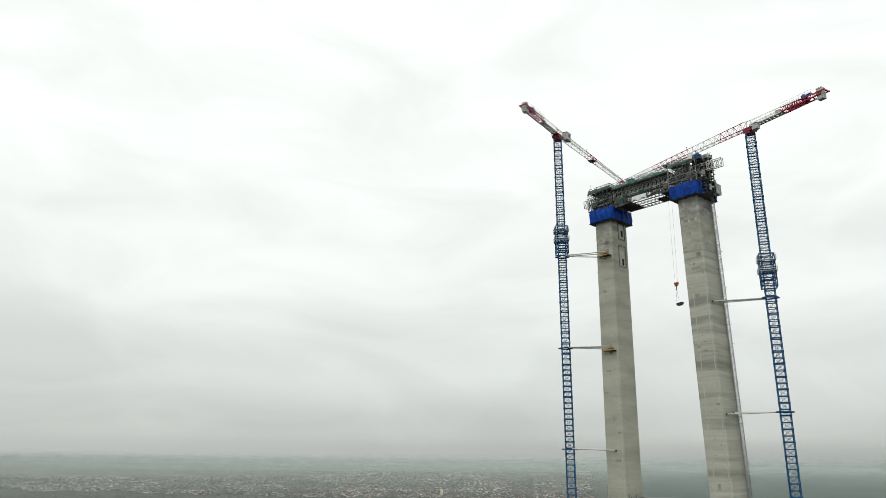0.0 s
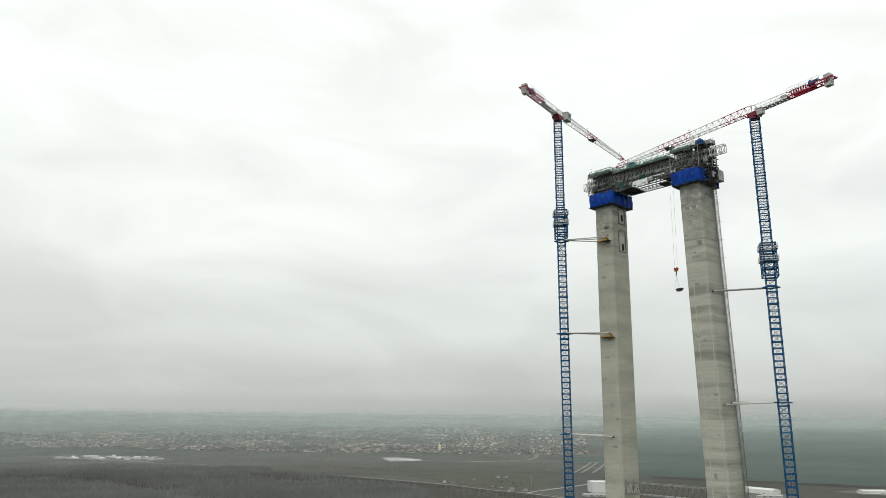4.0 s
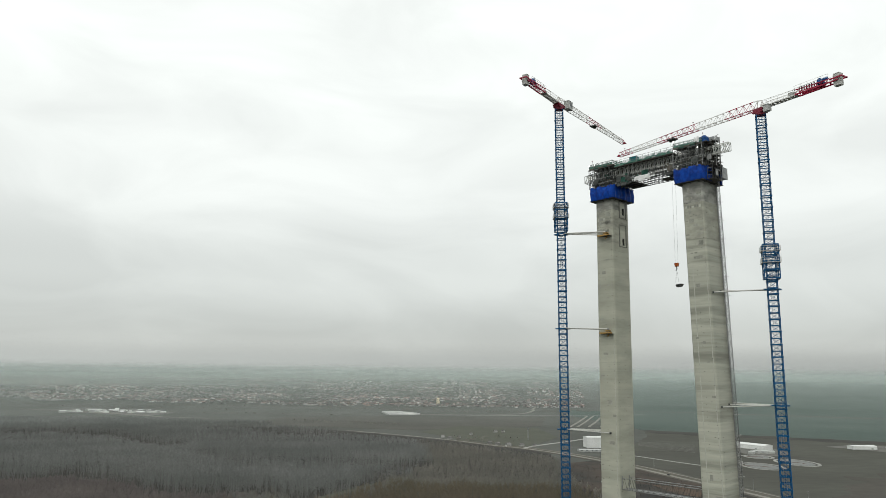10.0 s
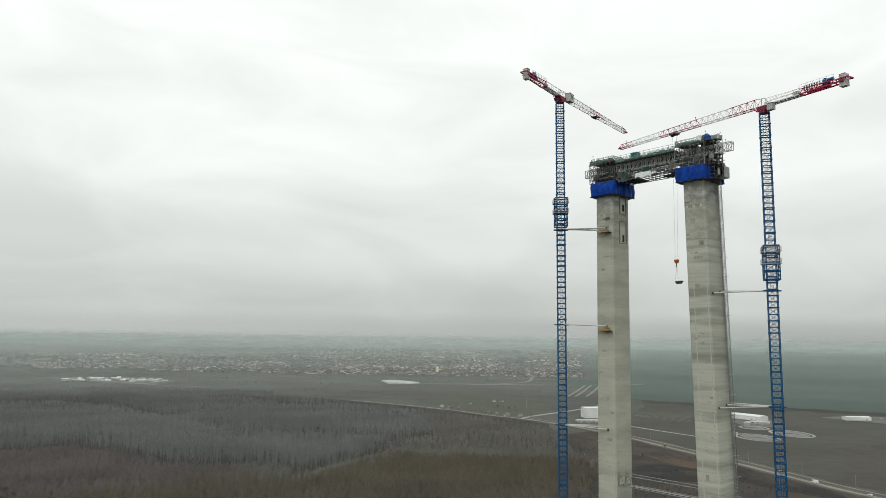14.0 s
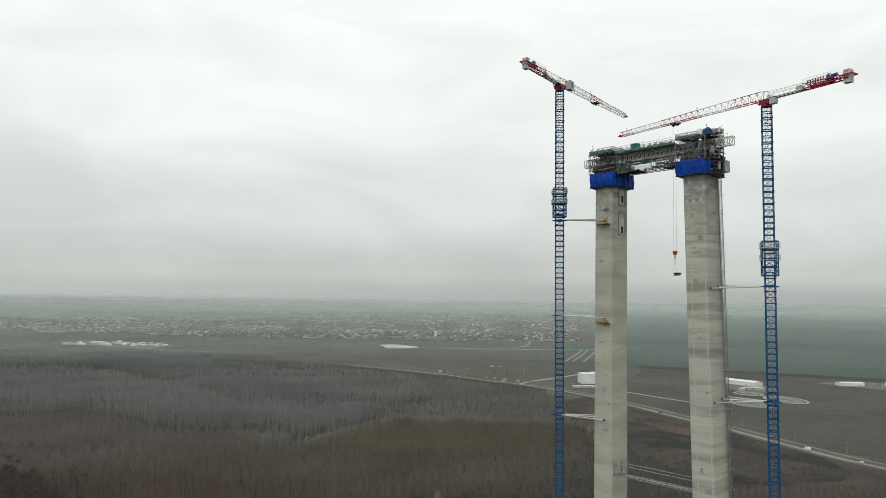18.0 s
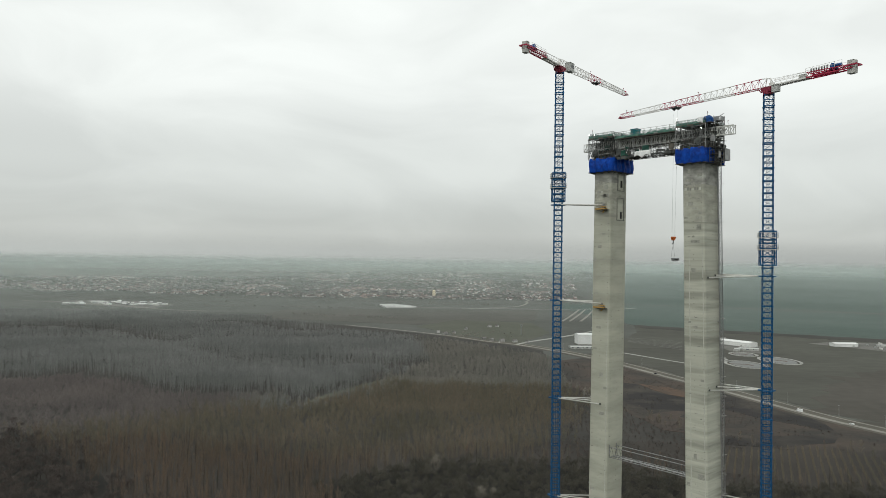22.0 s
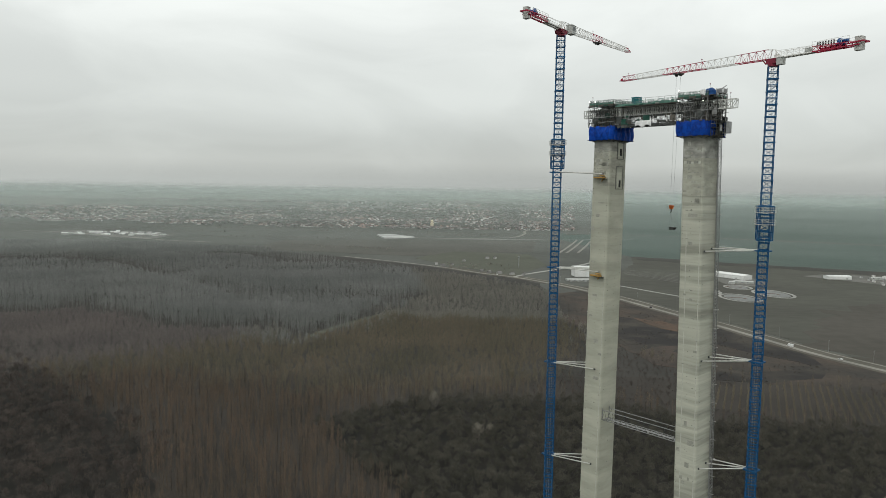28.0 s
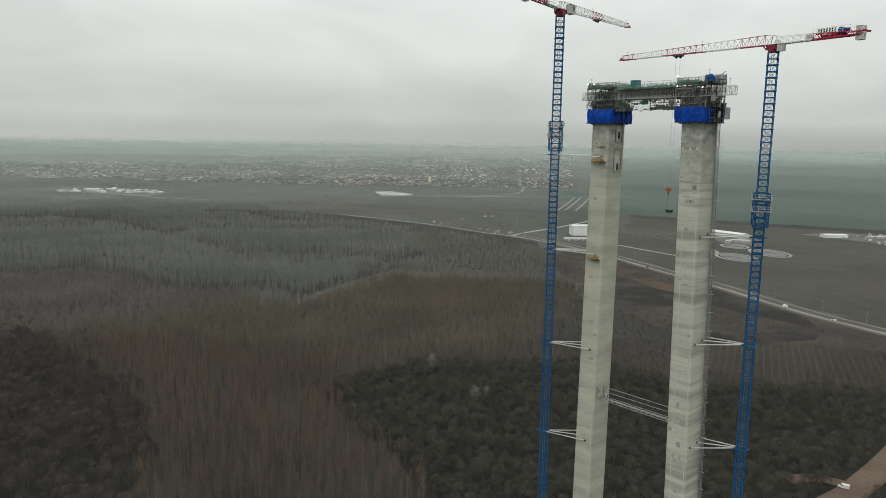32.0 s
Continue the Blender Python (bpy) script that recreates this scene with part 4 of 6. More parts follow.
# ---- platforms, tarpaulins and girder on the pylon head ----
def tarp(side, label):
    """A pleated tarpaulin wrapped round the climbing formwork."""
    x0, x1 = (-16.35, -8.75) if side < 0 else (8.75, 16.35)
    y0, y1 = -4.85, 4.85
    corner = 0.5
    path = [(x0 + corner, y0), (x1 - corner, y0), (x1, y0 + corner), (x1, y1 - corner), (x1 - corner, y1), (x0 + corner, y1), (x0, y1 - corner), (x0, y0 + corner)]
    if side > 0:
        # left open at the hoist landing
        path = [(x1, -0.9), (x1, y0 + corner), (x1 - corner, y0), (x0 + corner, y0), (x0, y0 + corner), (x0, y1 - corner), (x0 + corner, y1), (x1 - corner, y1), (x1, y1 - corner), (x1, 3.2)]
        path = path[::-1]
    pts = []
    closed = side < 0
    for i in range(len(path) if closed else len(path) - 1):
        p, q = Vector(path[i]), Vector(path[(i + 1) % len(path)])
        n = max(1, round((q - p).length / 0.22))
        pts += [(p.lerp(q, k / n), (q - p).normalized()) for k in range(n)]
    if not closed:
        pts.append((Vector(path[-1]), (Vector(path[-1]) - Vector(path[-2])).normalized()))
    rows = 17
    b = Build()
    for r in range(rows):
        h = r / (rows - 1)
        for i, (p, d) in enumerate(pts):
            out = Vector((d.y, -d.x))
            s = 0.16 * noise.noise((p.x * 0.9, p.y * 0.9, h * 1.4 + side)) + 0.17 * math.sin(i * 0.62 + 3.0 * noise.noise((p.x * 0.8, p.y * 0.8, h * 1.5))) * (0.45 + 0.55 * h) + 0.08 * noise.noise((p.x * 1.9, p.y * 1.9, h * 3.0))
            s += 0.30 * math.sin(math.pi * h) * (0.5 + noise.noise((p.x * 0.3, p.y * 0.3, 7)))
            low = 187.55 + 0.12 * noise.noise((p.x * 1.3, p.y * 1.3, 4))
            high = 191.1 + 0.30 * noise.noise((p.x * 0.6, p.y * 0.6, 12 + side)) + 0.12 * math.sin(i * 0.7)
            q = p + out * s
            b.v.append((q.x, q.y, low + (high - low) * h))
    n = len(pts)
    for r in range(rows - 1):
        for i in range(n if closed else n - 1):
            j = (i + 1) % n
            b.f.append((r * n + i, r * n + j, (r + 1) * n + j, (r + 1) * n + i))
    root = thing("tarpaulin", TOWER, label, "tarpaulin", "tarpaulins round the leg heads")
    ob = part("sheet", b, M_TARP, root)
    for p in ob.data.polygons:
        p.use_smooth = True
    so = ob.modifiers.new("thickness", "SOLIDIFY")
    so.thickness = 0.04
    # lashing rope along the top and folds hanging as loops
    rp = Build()
    top = [Vector(b.v[(rows - 2) * n + i]) for i in range(0, n, 3)]
    for p, q in zip(top, top[1:]):
        rp.beam(p, q, 0.035)
    part("lashing_rope", rp, M_ROPE, root)
    return root


tarp(-1, "bright blue pleated tarpaulin wrapped round the leg formwork")
tarp(1, "bright blue tarpaulin round the leg formwork, open beside the hoist")


def leg_head(side):
    """Climbing formwork platform and its scaffold above the tarpaulin."""
    cx = side * 12.55
    root = thing("climbing_formwork", TOWER, "cluttered climbing formwork platform of dark steel on the leg head", "formwork", "formwork platforms")
    hx, hy = 3.75, 4.8
    for z in (187.6, 191.0):
        d = Build()
        for s in (-1, 1):
            d.box((cx, s * 4.2, z), (2 * hx, 1.2, 0.14)).box((cx + s * 3.2, 0, z), (1.1, 7.2, 0.14))
        part("deck", d, M_FORM, root, "dark timber deck")
    for s in (-1, 1):
        for t in (-2.2, 0, 2.2):
            part("bracket", Build().beam((cx + t, s * 4.7, 187.45), (cx + t, s * 3.62, 187.2), 0.1), M_DARK, root)
            part("bracket", Build().beam((cx + s * 3.7, t * 1.3, 187.45), (cx + s * 2.66, t * 1.3, 187.2), 0.1), M_DARK, root)
    # form panels with walers
    for s in (-1, 1):
        part("form_panel", Build().box((cx, s * 3.75, 190.6), (5.4, 0.14, 4.8)), M_FORM, root)
        part("form_panel", Build().box((cx + s * 2.78, 0, 190.6), (0.14, 7.3, 4.8)), M_FORM, root)
        wl_ = Build()
        for k in range(7):
            wl_.beam((cx - 2.6 + k * 0.86, s * 3.92, 188.2), (cx - 2.6 + k * 0.86, s * 3.92, 193.1), 0.16)
        for z in (189, 190.6, 192.2):
            wl_.beam((cx - 2.9, s * 4.08, z), (cx + 2.9, s * 4.08, z), 0.18)
        part("waler", wl_, M_DARK, root)
    # starter bars
    rb = Build()
    for k in range(16):
        for s in (-1, 1):
            rb.beam((cx - 2.3 + k * 0.31, s * 3.3, 190), (cx - 2.3 + k * 0.31 + 0.04 * s, s * 3.25, 194.6 + 0.5 * math.sin(k * 2.1)), 0.05)
    for k in range(18):
        for s in (-1, 1):
            rb.beam((cx + s * 2.3, -3.1 + k * 0.36, 190), (cx + s * 2.25, -3.1 + k * 0.36, 194.4 + 0.5 * math.sin(k * 1.7)), 0.05)
    part("starter_bars", rb, M_ROPE, root, "dark steel reinforcement starter bars")
    # scaffold posts and braces around the head
    rnd = random.Random(11 + side)
    xs = [cx - hx + k * 2 * hx / 6 for k in range(7)]
    for y in (-4.7, -3.9, 4.0, 4.7):
        for x in xs:
            if rnd.random() < 0.85:
                part("post", Build().beam((x, y, 191), (x + rnd.uniform(-0.05, 0.05), y, 196.4 + rnd.uniform(-0.2, 0.3)), 0.11), M_STEEL if rnd.random() < 0.25 else M_DARK, root)
    for z in (192.1, 193.4, 195.0, 196.1):
        for y in (-4.75, 4.75):
            part("ledger", Build().beam((cx - hx - 0.3, y, z), (cx + hx + 0.3, y, z), 0.09), M_STEEL if z < 194 else M_DARK, root)
        for x in (cx - hx, cx + hx):
            part("ledger", Build().beam((x, -4.7, z), (x, 4.7, z), 0.09), M_DARK, root)
    for k in range(6):
        x = xs[k]
        if rnd.random() < 0.8:
            part("brace", Build().beam((x, -4.72, 191.2), (x + 1.25, -4.72, 194.0), 0.08), M_DARK, root)
        part("brace", Build().beam((x + 1.25, -4.72, 194), (x, -4.72, 196.3), 0.08), M_DARK, root)
    for k in range(26):
        x, y = cx + rnd.uniform(-3.6, 3.6), rnd.choice((-4.6, -4.3, -3.7, 3.8, 4.5))
        h = rnd.uniform(1.2, 4.8)
        part("tube", Build().beam((x, y, 191.1), (x + rnd.uniform(-0.5, 0.5), y, 191.1 + h), 0.07), rnd.choice((M_DARK, M_DARK, M_DARK, M_STEEL)), root)
    for k in range(10):
        z = rnd.uniform(191.6, 196)
        x = cx + rnd.uniform(-3.6, 0.5)
        part("tube", Build().beam((x, -4.8, z), (x + rnd.uniform(1.5, 3.2), -4.8, z + rnd.uniform(-0.15, 0.15)), 0.07), rnd.choice((M_DARK, M_STEEL)), root)
    for k in range(5):
        x = cx - 3.2 + k * 1.45
        part("infill_panel", Build().box((x, -1.6, 194.2 + 0.3 * (k % 2)), (1.4, 0.08, 2.9)), (M_DARK, M_FORM)[k % 2], root)
    # clutter between the posts: crates, jacks, hose drums
    for k in range(14):
        x, y = cx + rnd.uniform(-3.3, 3.3), rnd.uniform(-4.4, 4.4)
        z = rnd.choice((191.1, 191.1, 193.2))
        s = (rnd.uniform(0.4, 1.4), rnd.uniform(0.4, 1.0), rnd.uniform(0.5, 1.3))
        part("crate", Build().box((x, y, z + s[2] / 2), s, rnd.uniform(0, 40)), rnd.choice((M_FORM, M_DARK, M_NET, M_STEEL)), root)
    dr = Build().pipe((cx + (2.0 if side > 0 else -1.5), -4.95, 192.5), (cx + (2.0 if side > 0 else -1.5), -4.6, 192.5), 0.8, 18)
    part("cable_drum", dr, M_DARK, root, "dark round cable drum")
    part("drum_hub", Build().pipe((cx + (2.0 if side > 0 else -1.5), -5.0, 192.5), (cx + (2.0 if side > 0 else -1.5), -4.55, 192.5), 0.22, 12), M_DARK, root)
    for k in range(16):
        x, z = cx + rnd.uniform(-3.5, 3.0), rnd.uniform(191.2, 193.2)
        part("board", Build().box((x, rnd.choice((-4.5, -4.2, -3.8)), z), (rnd.uniform(0.3, 1.2), 0.06, rnd.uniform(0.2, 0.8)), rnd.uniform(-8, 8)), rnd.choice((M_DARK, M_FORM, M_DARK, M_NET)), root)
    for k in range(18):
        x, z = cx + rnd.uniform(-3.7, 2.4), rnd.uniform(191.2, 195.0)
        part("tube", Build().beam((x, -4.78, z), (x + rnd.uniform(0.3, 1.6), -4.7, z + rnd.uniform(-0.9, 1.4)), 0.06), rnd.choice((M_DARK, M_DARK, M_STEEL)), root)
    # upper deck with its railing
    zt = 196.5
    part("upper_deck", Build().box((cx, 0, zt), (2 * hx - 0.1, 9.4, 0.18)), M_FORM, root, "dark plank upper deck")
    ex, ey = hx - 0.1, 4.65
    p = [(cx - ex, -ey, zt), (cx + ex, -ey, zt), (cx + ex, ey, zt), (cx - ex, ey, zt), (cx - ex, -ey, zt)]
    part("mid_railing", rail(Build(), [(cx - ex, 0, zt), (cx + ex, 0, zt)], 1.6, 1.1, 0.06), M_STEEL, root)
    part("railing", rail(Build(), p, 1.15, 1.4, 0.07), M_STEEL, root, "galvanised tube railing")
    part("guard_mesh", rail(Build(), p, 1.0, 0.34, 0.06), M_MESH, root, "green coated guard mesh")
    for k in range(7):
        if rnd.random() < 0.2:
            x = cx - hx + 0.5 + k * 1.1
            part("safety_net", Build().box((x, -4.62, zt + 0.32), (rnd.uniform(0.5, 0.95), 0.05, rnd.uniform(0.3, 0.6))), M_NET, root, "dark green safety netting")
            part("safety_net", Build().box((x, 4.62, zt + 0.35), (rnd.uniform(0.5, 0.95), 0.05, 0.6)), M_NET, root, "dark green safety netting")
    for k in range(9):
        w = rnd.uniform(0.6, 0.86)
        w, x, h = 0.8, cx - hx + 0.42 + k * 0.83, rnd.uniform(0.3, 0.7)
        part("debris_net", Build().box((x, -4.66, zt + 0.05 + h / 2), (w, 0.03, h)), M_MESH, root, "pale green debris netting")
        x, h = cx - hx + 0.42 + k * 0.83, rnd.uniform(0.5, 1.0)
        part("debris_net", Build().box((x, 4.66, zt + 0.05 + h / 2), (0.84, 0.03, h)), M_MESH, root, "pale green debris netting")
    # slung toe ends: cover strips hanging below the deck edges
    for k in range(5):
        x = cx - 3 + k * 1.5
        part("sill_board", Build().box((x, -4.74, 196.3), (1.35, 0.06, 0.3)), M_NET if k % 2 else M_FORM, root)
    return root


leg_head(-1)
head_r = leg_head(1)


def hoist_landing():
    """Scaffold bay on the outer side of the leg head, where the hoist lands."""
    root = thing("hoist_landing", TOWER, "grey tube scaffold landing beside the tarpaulin", "scaffold")
    for x in (16.6, 17.9):
        for y in (-3.2, -1.9, -0.6, 0.7):
            part("post", Build().beam((x, y, 187.6), (x, y, 196.6), 0.1), M_DARK if y < 0 else M_STEEL, root)
    for k in range(6):
        z = 187.7 + 1.7 * k
        part("plank", Build().box((17.25, -1.25, z), (1.4, 4.0, 0.08)), M_FORM, root)
        for x in (16.6, 17.9):
            part("ledger", Build().beam((x, -3.2, z + 0.9), (x, 0.7, z + 0.9), 0.06), M_DARK, root)
            part("brace", Build().beam((x, -3.2 + 1.3 * (k % 3), z), (x, -1.9 + 1.3 * (k % 3), z + 1.7), 0.06), M_DARK, root)
        part("ledger", Build().beam((16.6, -3.2, z + 0.9), (17.9, -3.2, z + 0.9), 0.06), M_STEEL, root)
    part("panel", Build().box((17.95, -1.2, 189.4), (0.06, 1.0, 1.4)), M_STEEL, root)
    part("panel", Build().box((17.3, -3.26, 192.9), (1.1, 0.06, 1.2)), M_STEEL, root)


hoist_landing()


def girder(y, x0, x1):
    root = thing("lattice_girder", TOWER, "pale galvanised lattice girder spanning both leg heads", "girder", "lattice girders")
    z0, z1 = 193.55, 195.5
    n = round((x1 - x0) / 1.25)
    step = (x1 - x0) / n
    post = Build().beam((0, 0, z0), (0, 0, z1), 0.13).mesh("post", M_TRUSS)
    diag = Build().beam((0, 0, z0), (step, 0, z1), 0.1).mesh("diagonal", M_TRUSS)
    for s in (-0.45, 0.45):
        for z in (z0, z1):
            part("chord", Build().beam((x0, y + s, z), (x1, y + s, z), 0.16), M_TRUSS, root)
        for i in range(n + 1):
            part("post", post, None, root, m=pose(x0 + step * i, y + s, 0))
            if i < n:
                part("diagonal", diag, None, root, m=pose(x0 + step * i, y + s, 0))
    for i in range(0, n + 1, 2):
        part("cross_tie", Build().beam((x0 + step * i, y - 0.45, z0), (x0 + step * i, y + 0.45, z0), 0.08), M_TRUSS, root)
    return root


girder(-2.3, -19.2, 22.0)
girder(2.0, -17.5, 17.0)


def cross_beam_works():
    """Deck, railings and hanging soffit scaffold of the upper cross beam between the leg heads."""
    root = thing("cross_beam_scaffold", TOWER, "dark scaffold and hanging soffit platform between the leg heads", "scaffold")
    part("deck", Build().box((0, 0, 195.6), (17.2, 8.4, 0.2)), M_FORM, root)
    # side forms of the cross beam behind the girder
    for k in range(12):
        x = -8.0 + k * 1.45
        part("beam_form", Build().box((x, -1.5, 194.3), (1.4, 0.1, 2.3)).box((x - 0.35, -1.6, 194.3), (0.1, 0.14, 2.2)).box((x + 0.35, -1.6, 194.3), (0.1, 0.14, 2.2)), M_DARK if k % 3 else M_FORM, root)
    part("railing", rail(rail(Build(), [(-8.6, -4.2, 195.7), (8.6, -4.2, 195.7)], 1.6, 1.7, 0.06), [(-8.6, 4.2, 195.7), (8.6, 4.2, 195.7)], 1.6, 1.7, 0.06), M_STEEL, root, "galvanised tube railing")
    part("guard_mesh", rail(rail(Build(), [(-8.6, -4.18, 195.7), (8.6, -4.18, 195.7)], 1.1, 0.34, 0.06), [(-8.6, 4.18, 195.7), (8.6, 4.18, 195.7)], 1.1, 0.34, 0.06), M_MESH, root, "green coated guard mesh")
    rnd = random.Random(21)
    for k in range(15):
        x = -7.6 + k * 1.08
        h = rnd.uniform(0.15, 0.35)
        part("net_panel", Build().box((x, -4.15 + rnd.uniform(-0.1, 0.1), 195.7 + h / 2), (rnd.uniform(0.7, 1.15), 0.06, h)), M_NET if rnd.random() < 0.8 else M_STEEL, root, "dark green netting panel")
    for k in range(20):
        h = rnd.uniform(0.3, 0.75)
        part("debris_net", Build().box((-8.2 + k * 0.86, -4.21, 195.7 + h / 2), (0.86, 0.03, h)), M_MESH, root, "pale green debris netting")
        part("debris_net", Build().box((-8.2 + k * 0.86, 4.21, 195.7 + 0.45), (0.85, 0.03, rnd.uniform(0.5, 0.9))), M_MESH, root, "pale green debris netting")
    for k in range(12):
        x, y = rnd.uniform(-7.5, 7.5), rnd.uniform(-3.2, 3.2)
        s = (rnd.uniform(0.4, 1.2), rnd.uniform(0.4, 1.0), rnd.uniform(0.3, 0.8))
        part("crate", Build().box((x, y, 195.7 + s[2] / 2), s, rnd.uniform(0, 30)), rnd.choice((M_NET, M_DARK, M_FORM, M_STEEL)), root)
    # hanging soffit platform
    for y in (-3.4, -1.7, 0, 1.7, 3.4):
        part("soffit_beam", Build().beam((-8.8, y, 191.1), (8.8, y, 191.1), 0.14), M_DARK, root)
    for k in range(17):
        part("soffit_joist", Build().beam((-8.6 + k * 1.07, -4.0, 191.22), (-8.6 + k * 1.07, 4.0, 191.22), 0.09), M_DARK, root)
    part("soffit_planks", Build().box((-6.2, 0, 191.35), (4.6, 7.6, 0.1)).box((6.6, 0, 191.35), (3.6, 7.6, 0.1)).box((3.2, 2.2, 191.35), (2.8, 3.0, 0.1)), M_FORM, root)
    hang = Build().beam((0, 0, 191.2), (0, 0, 195.6), 0.08).mesh("hanger", M_STEEL)
    for k in range(14):
        for y in (-3.9, 3.9):
            part("hanger", hang, None, root, m=pose(-8.2 + k * 1.26, y, 0))
    for k in range(24):
        part("scaffold_tube", Build().beam((-8.4 + k * 0.72, -3.9, 191.2), (-8.4 + k * 0.72 + (0.35 if k % 3 == 0 else 0), -3.9, 193.4), 0.06), M_STEEL if k % 2 else M_DARK, root)
    for z in (191.6, 192.2, 192.8, 193.4):
        for y in (-3.95, 3.95):
            part("guard_rail", Build().beam((-8.6, y, z), (8.6, y, z), 0.07), M_DARK if z < 193 else M_STEEL, root)
    for x, w, z, h, mt in ((-7.6, 1.3, 192.3, 1.6, M_DARK), (-6.1, 1.4, 191.9, 1.3, M_NET), (-4.4, 1.2, 191.7, 0.9, M_DARK), (0.3, 1.8, 192.5, 1.3, M_NET), (4.6, 2.2, 191.5, 0.5, M_DARK), (7.4, 1.4, 192.2, 1.3, M_FORM)):
        part("side_panel", Build().box((x, -3.98, z), (w, 0.08, h)), mt, root)
    for k in range(40):
        x, z = rnd.uniform(-8.4, 7.6), rnd.uniform(191.1, 193.2)
        part("board", Build().box((x, -3.95 + rnd.uniform(-0.15, 0.3), z), (rnd.uniform(0.2, 1.0), 0.06, rnd.uniform(0.15, 0.7)), rnd.uniform(-12, 12)), rnd.choice((M_DARK, M_FORM, M_NET, M_DARK, M_SHEET if k % 9 == 0 else M_DARK)), root)
    # torn edge boards under the platform
    for k in range(15):
        x = -8 + k * 1.1
        if not -2.4 < x < 1.6:
            d = rnd.uniform(0.25, 0.8)
            part("edge_board", Build().loft([(x, -4.0, 190.95 - d), (x + rnd.uniform(0.6, 1.1), -4.0, 190.95 - d * rnd.random()), (x + 1.0, -3.9, 191.1), (x, -3.9, 191.1)], [(x, -3.92, 190.95 - d), (x + 0.9, -3.92, 190.95 - d * 0.7), (x + 1.0, -3.82, 191.1), (x, -3.82, 191.1)]), M_DARK, root)
    return root


cross_beam_works()


def draped_sheet():
    """White plastic sheet hanging over the soffit edge."""
    b = Build()
    nx, nz = 18, 7
    for j in range(nz):
        for i in range(nx):
            x = -2.6 + 4.4 * i / (nx - 1)
            t = j / (nz - 1)
            low = 190.1 + 0.75 * abs(math.sin(i * 0.33 + 0.5)) - 0.2 * noise.noise((x, 0, 2))
            z = 191.9 - (191.9 - low) * t
            b.v.append((x, -4.12 - 0.16 * math.sin(i * 0.9 + 2 * t) * t - 0.2 * t, z))
    for j in range(nz - 1):
        for i in range(nx - 1):
            k = j * nx + i
            b.f.append((k, k + nx, k + nx + 1, k + 1))
    ob = part("plastic_sheet", b, M_SHEET)
    ob.matrix_basis = TOWER
    so = ob.modifiers.new("thickness", "SOLIDIFY")
    so.thickness = 0.03
    for p in ob.data.polygons:
        p.use_smooth = True
    tagged(ob, "white crumpled plastic sheet draped over the soffit scaffold", "plastic sheet")


draped_sheet()


def rail_wrap():
    """White sheet thrown over the deck railing beside the covered stack."""
    b = Build()
    nx, nz = 16, 8
    for j in range(nz):
        for i in range(nx):
            u, t = i / (nx - 1), j / (nz - 1)
            x = 14.55 + 1.15 * u
            z = 197.85 + 0.15 * u + 0.15 * noise.noise((x * 1.5, 1, 3)) - t * (1.0 + 0.55 * u + 0.3 * noise.noise((x, 2, 5)))
            b.v.append((x, -4.80 - 0.14 * t - 0.12 * math.sin(i * 1.1 + 2 * t), z))
    for j in range(nz - 1):
        for i in range(nx - 1):
            k = j * nx + i
            b.f.append((k, k + nx, k + nx + 1, k + 1))
    ob = part("plastic_sheet", b, M_SHEET)
    ob.matrix_basis = TOWER
    ob.modifiers.new("thickness", "SOLIDIFY").thickness = 0.03
    for p in ob.data.polygons:
        p.use_smooth = True
    tagged(ob, "white crumpled plastic sheet thrown over the deck railing", "plastic sheet")


rail_wrap()


def cabin(x, y, z, s, material, label, category):
    root = thing("site_box", TOWER @ pose(x, y, z), label, category)
    w, d, h = s
    part("body", Build().box((0, 0, h / 2), (w, d, h)), material, root)
    part("lid", Build().box((0, 0, h + 0.05), (w + 0.12, d + 0.12, 0.1)), material, root)
    for k in range(4):
        part("rib", Build().box((-w / 2 + (k + 0.5) * w / 4, -d / 2 - 0.03, h / 2), (0.08, 0.06, h * 0.9)), material, root)


cabin(-4.2, -1.5, 195.7, (1.9, 1.6, 2.2), M_TEAL, "teal metal site box on the cross beam deck", "site box")


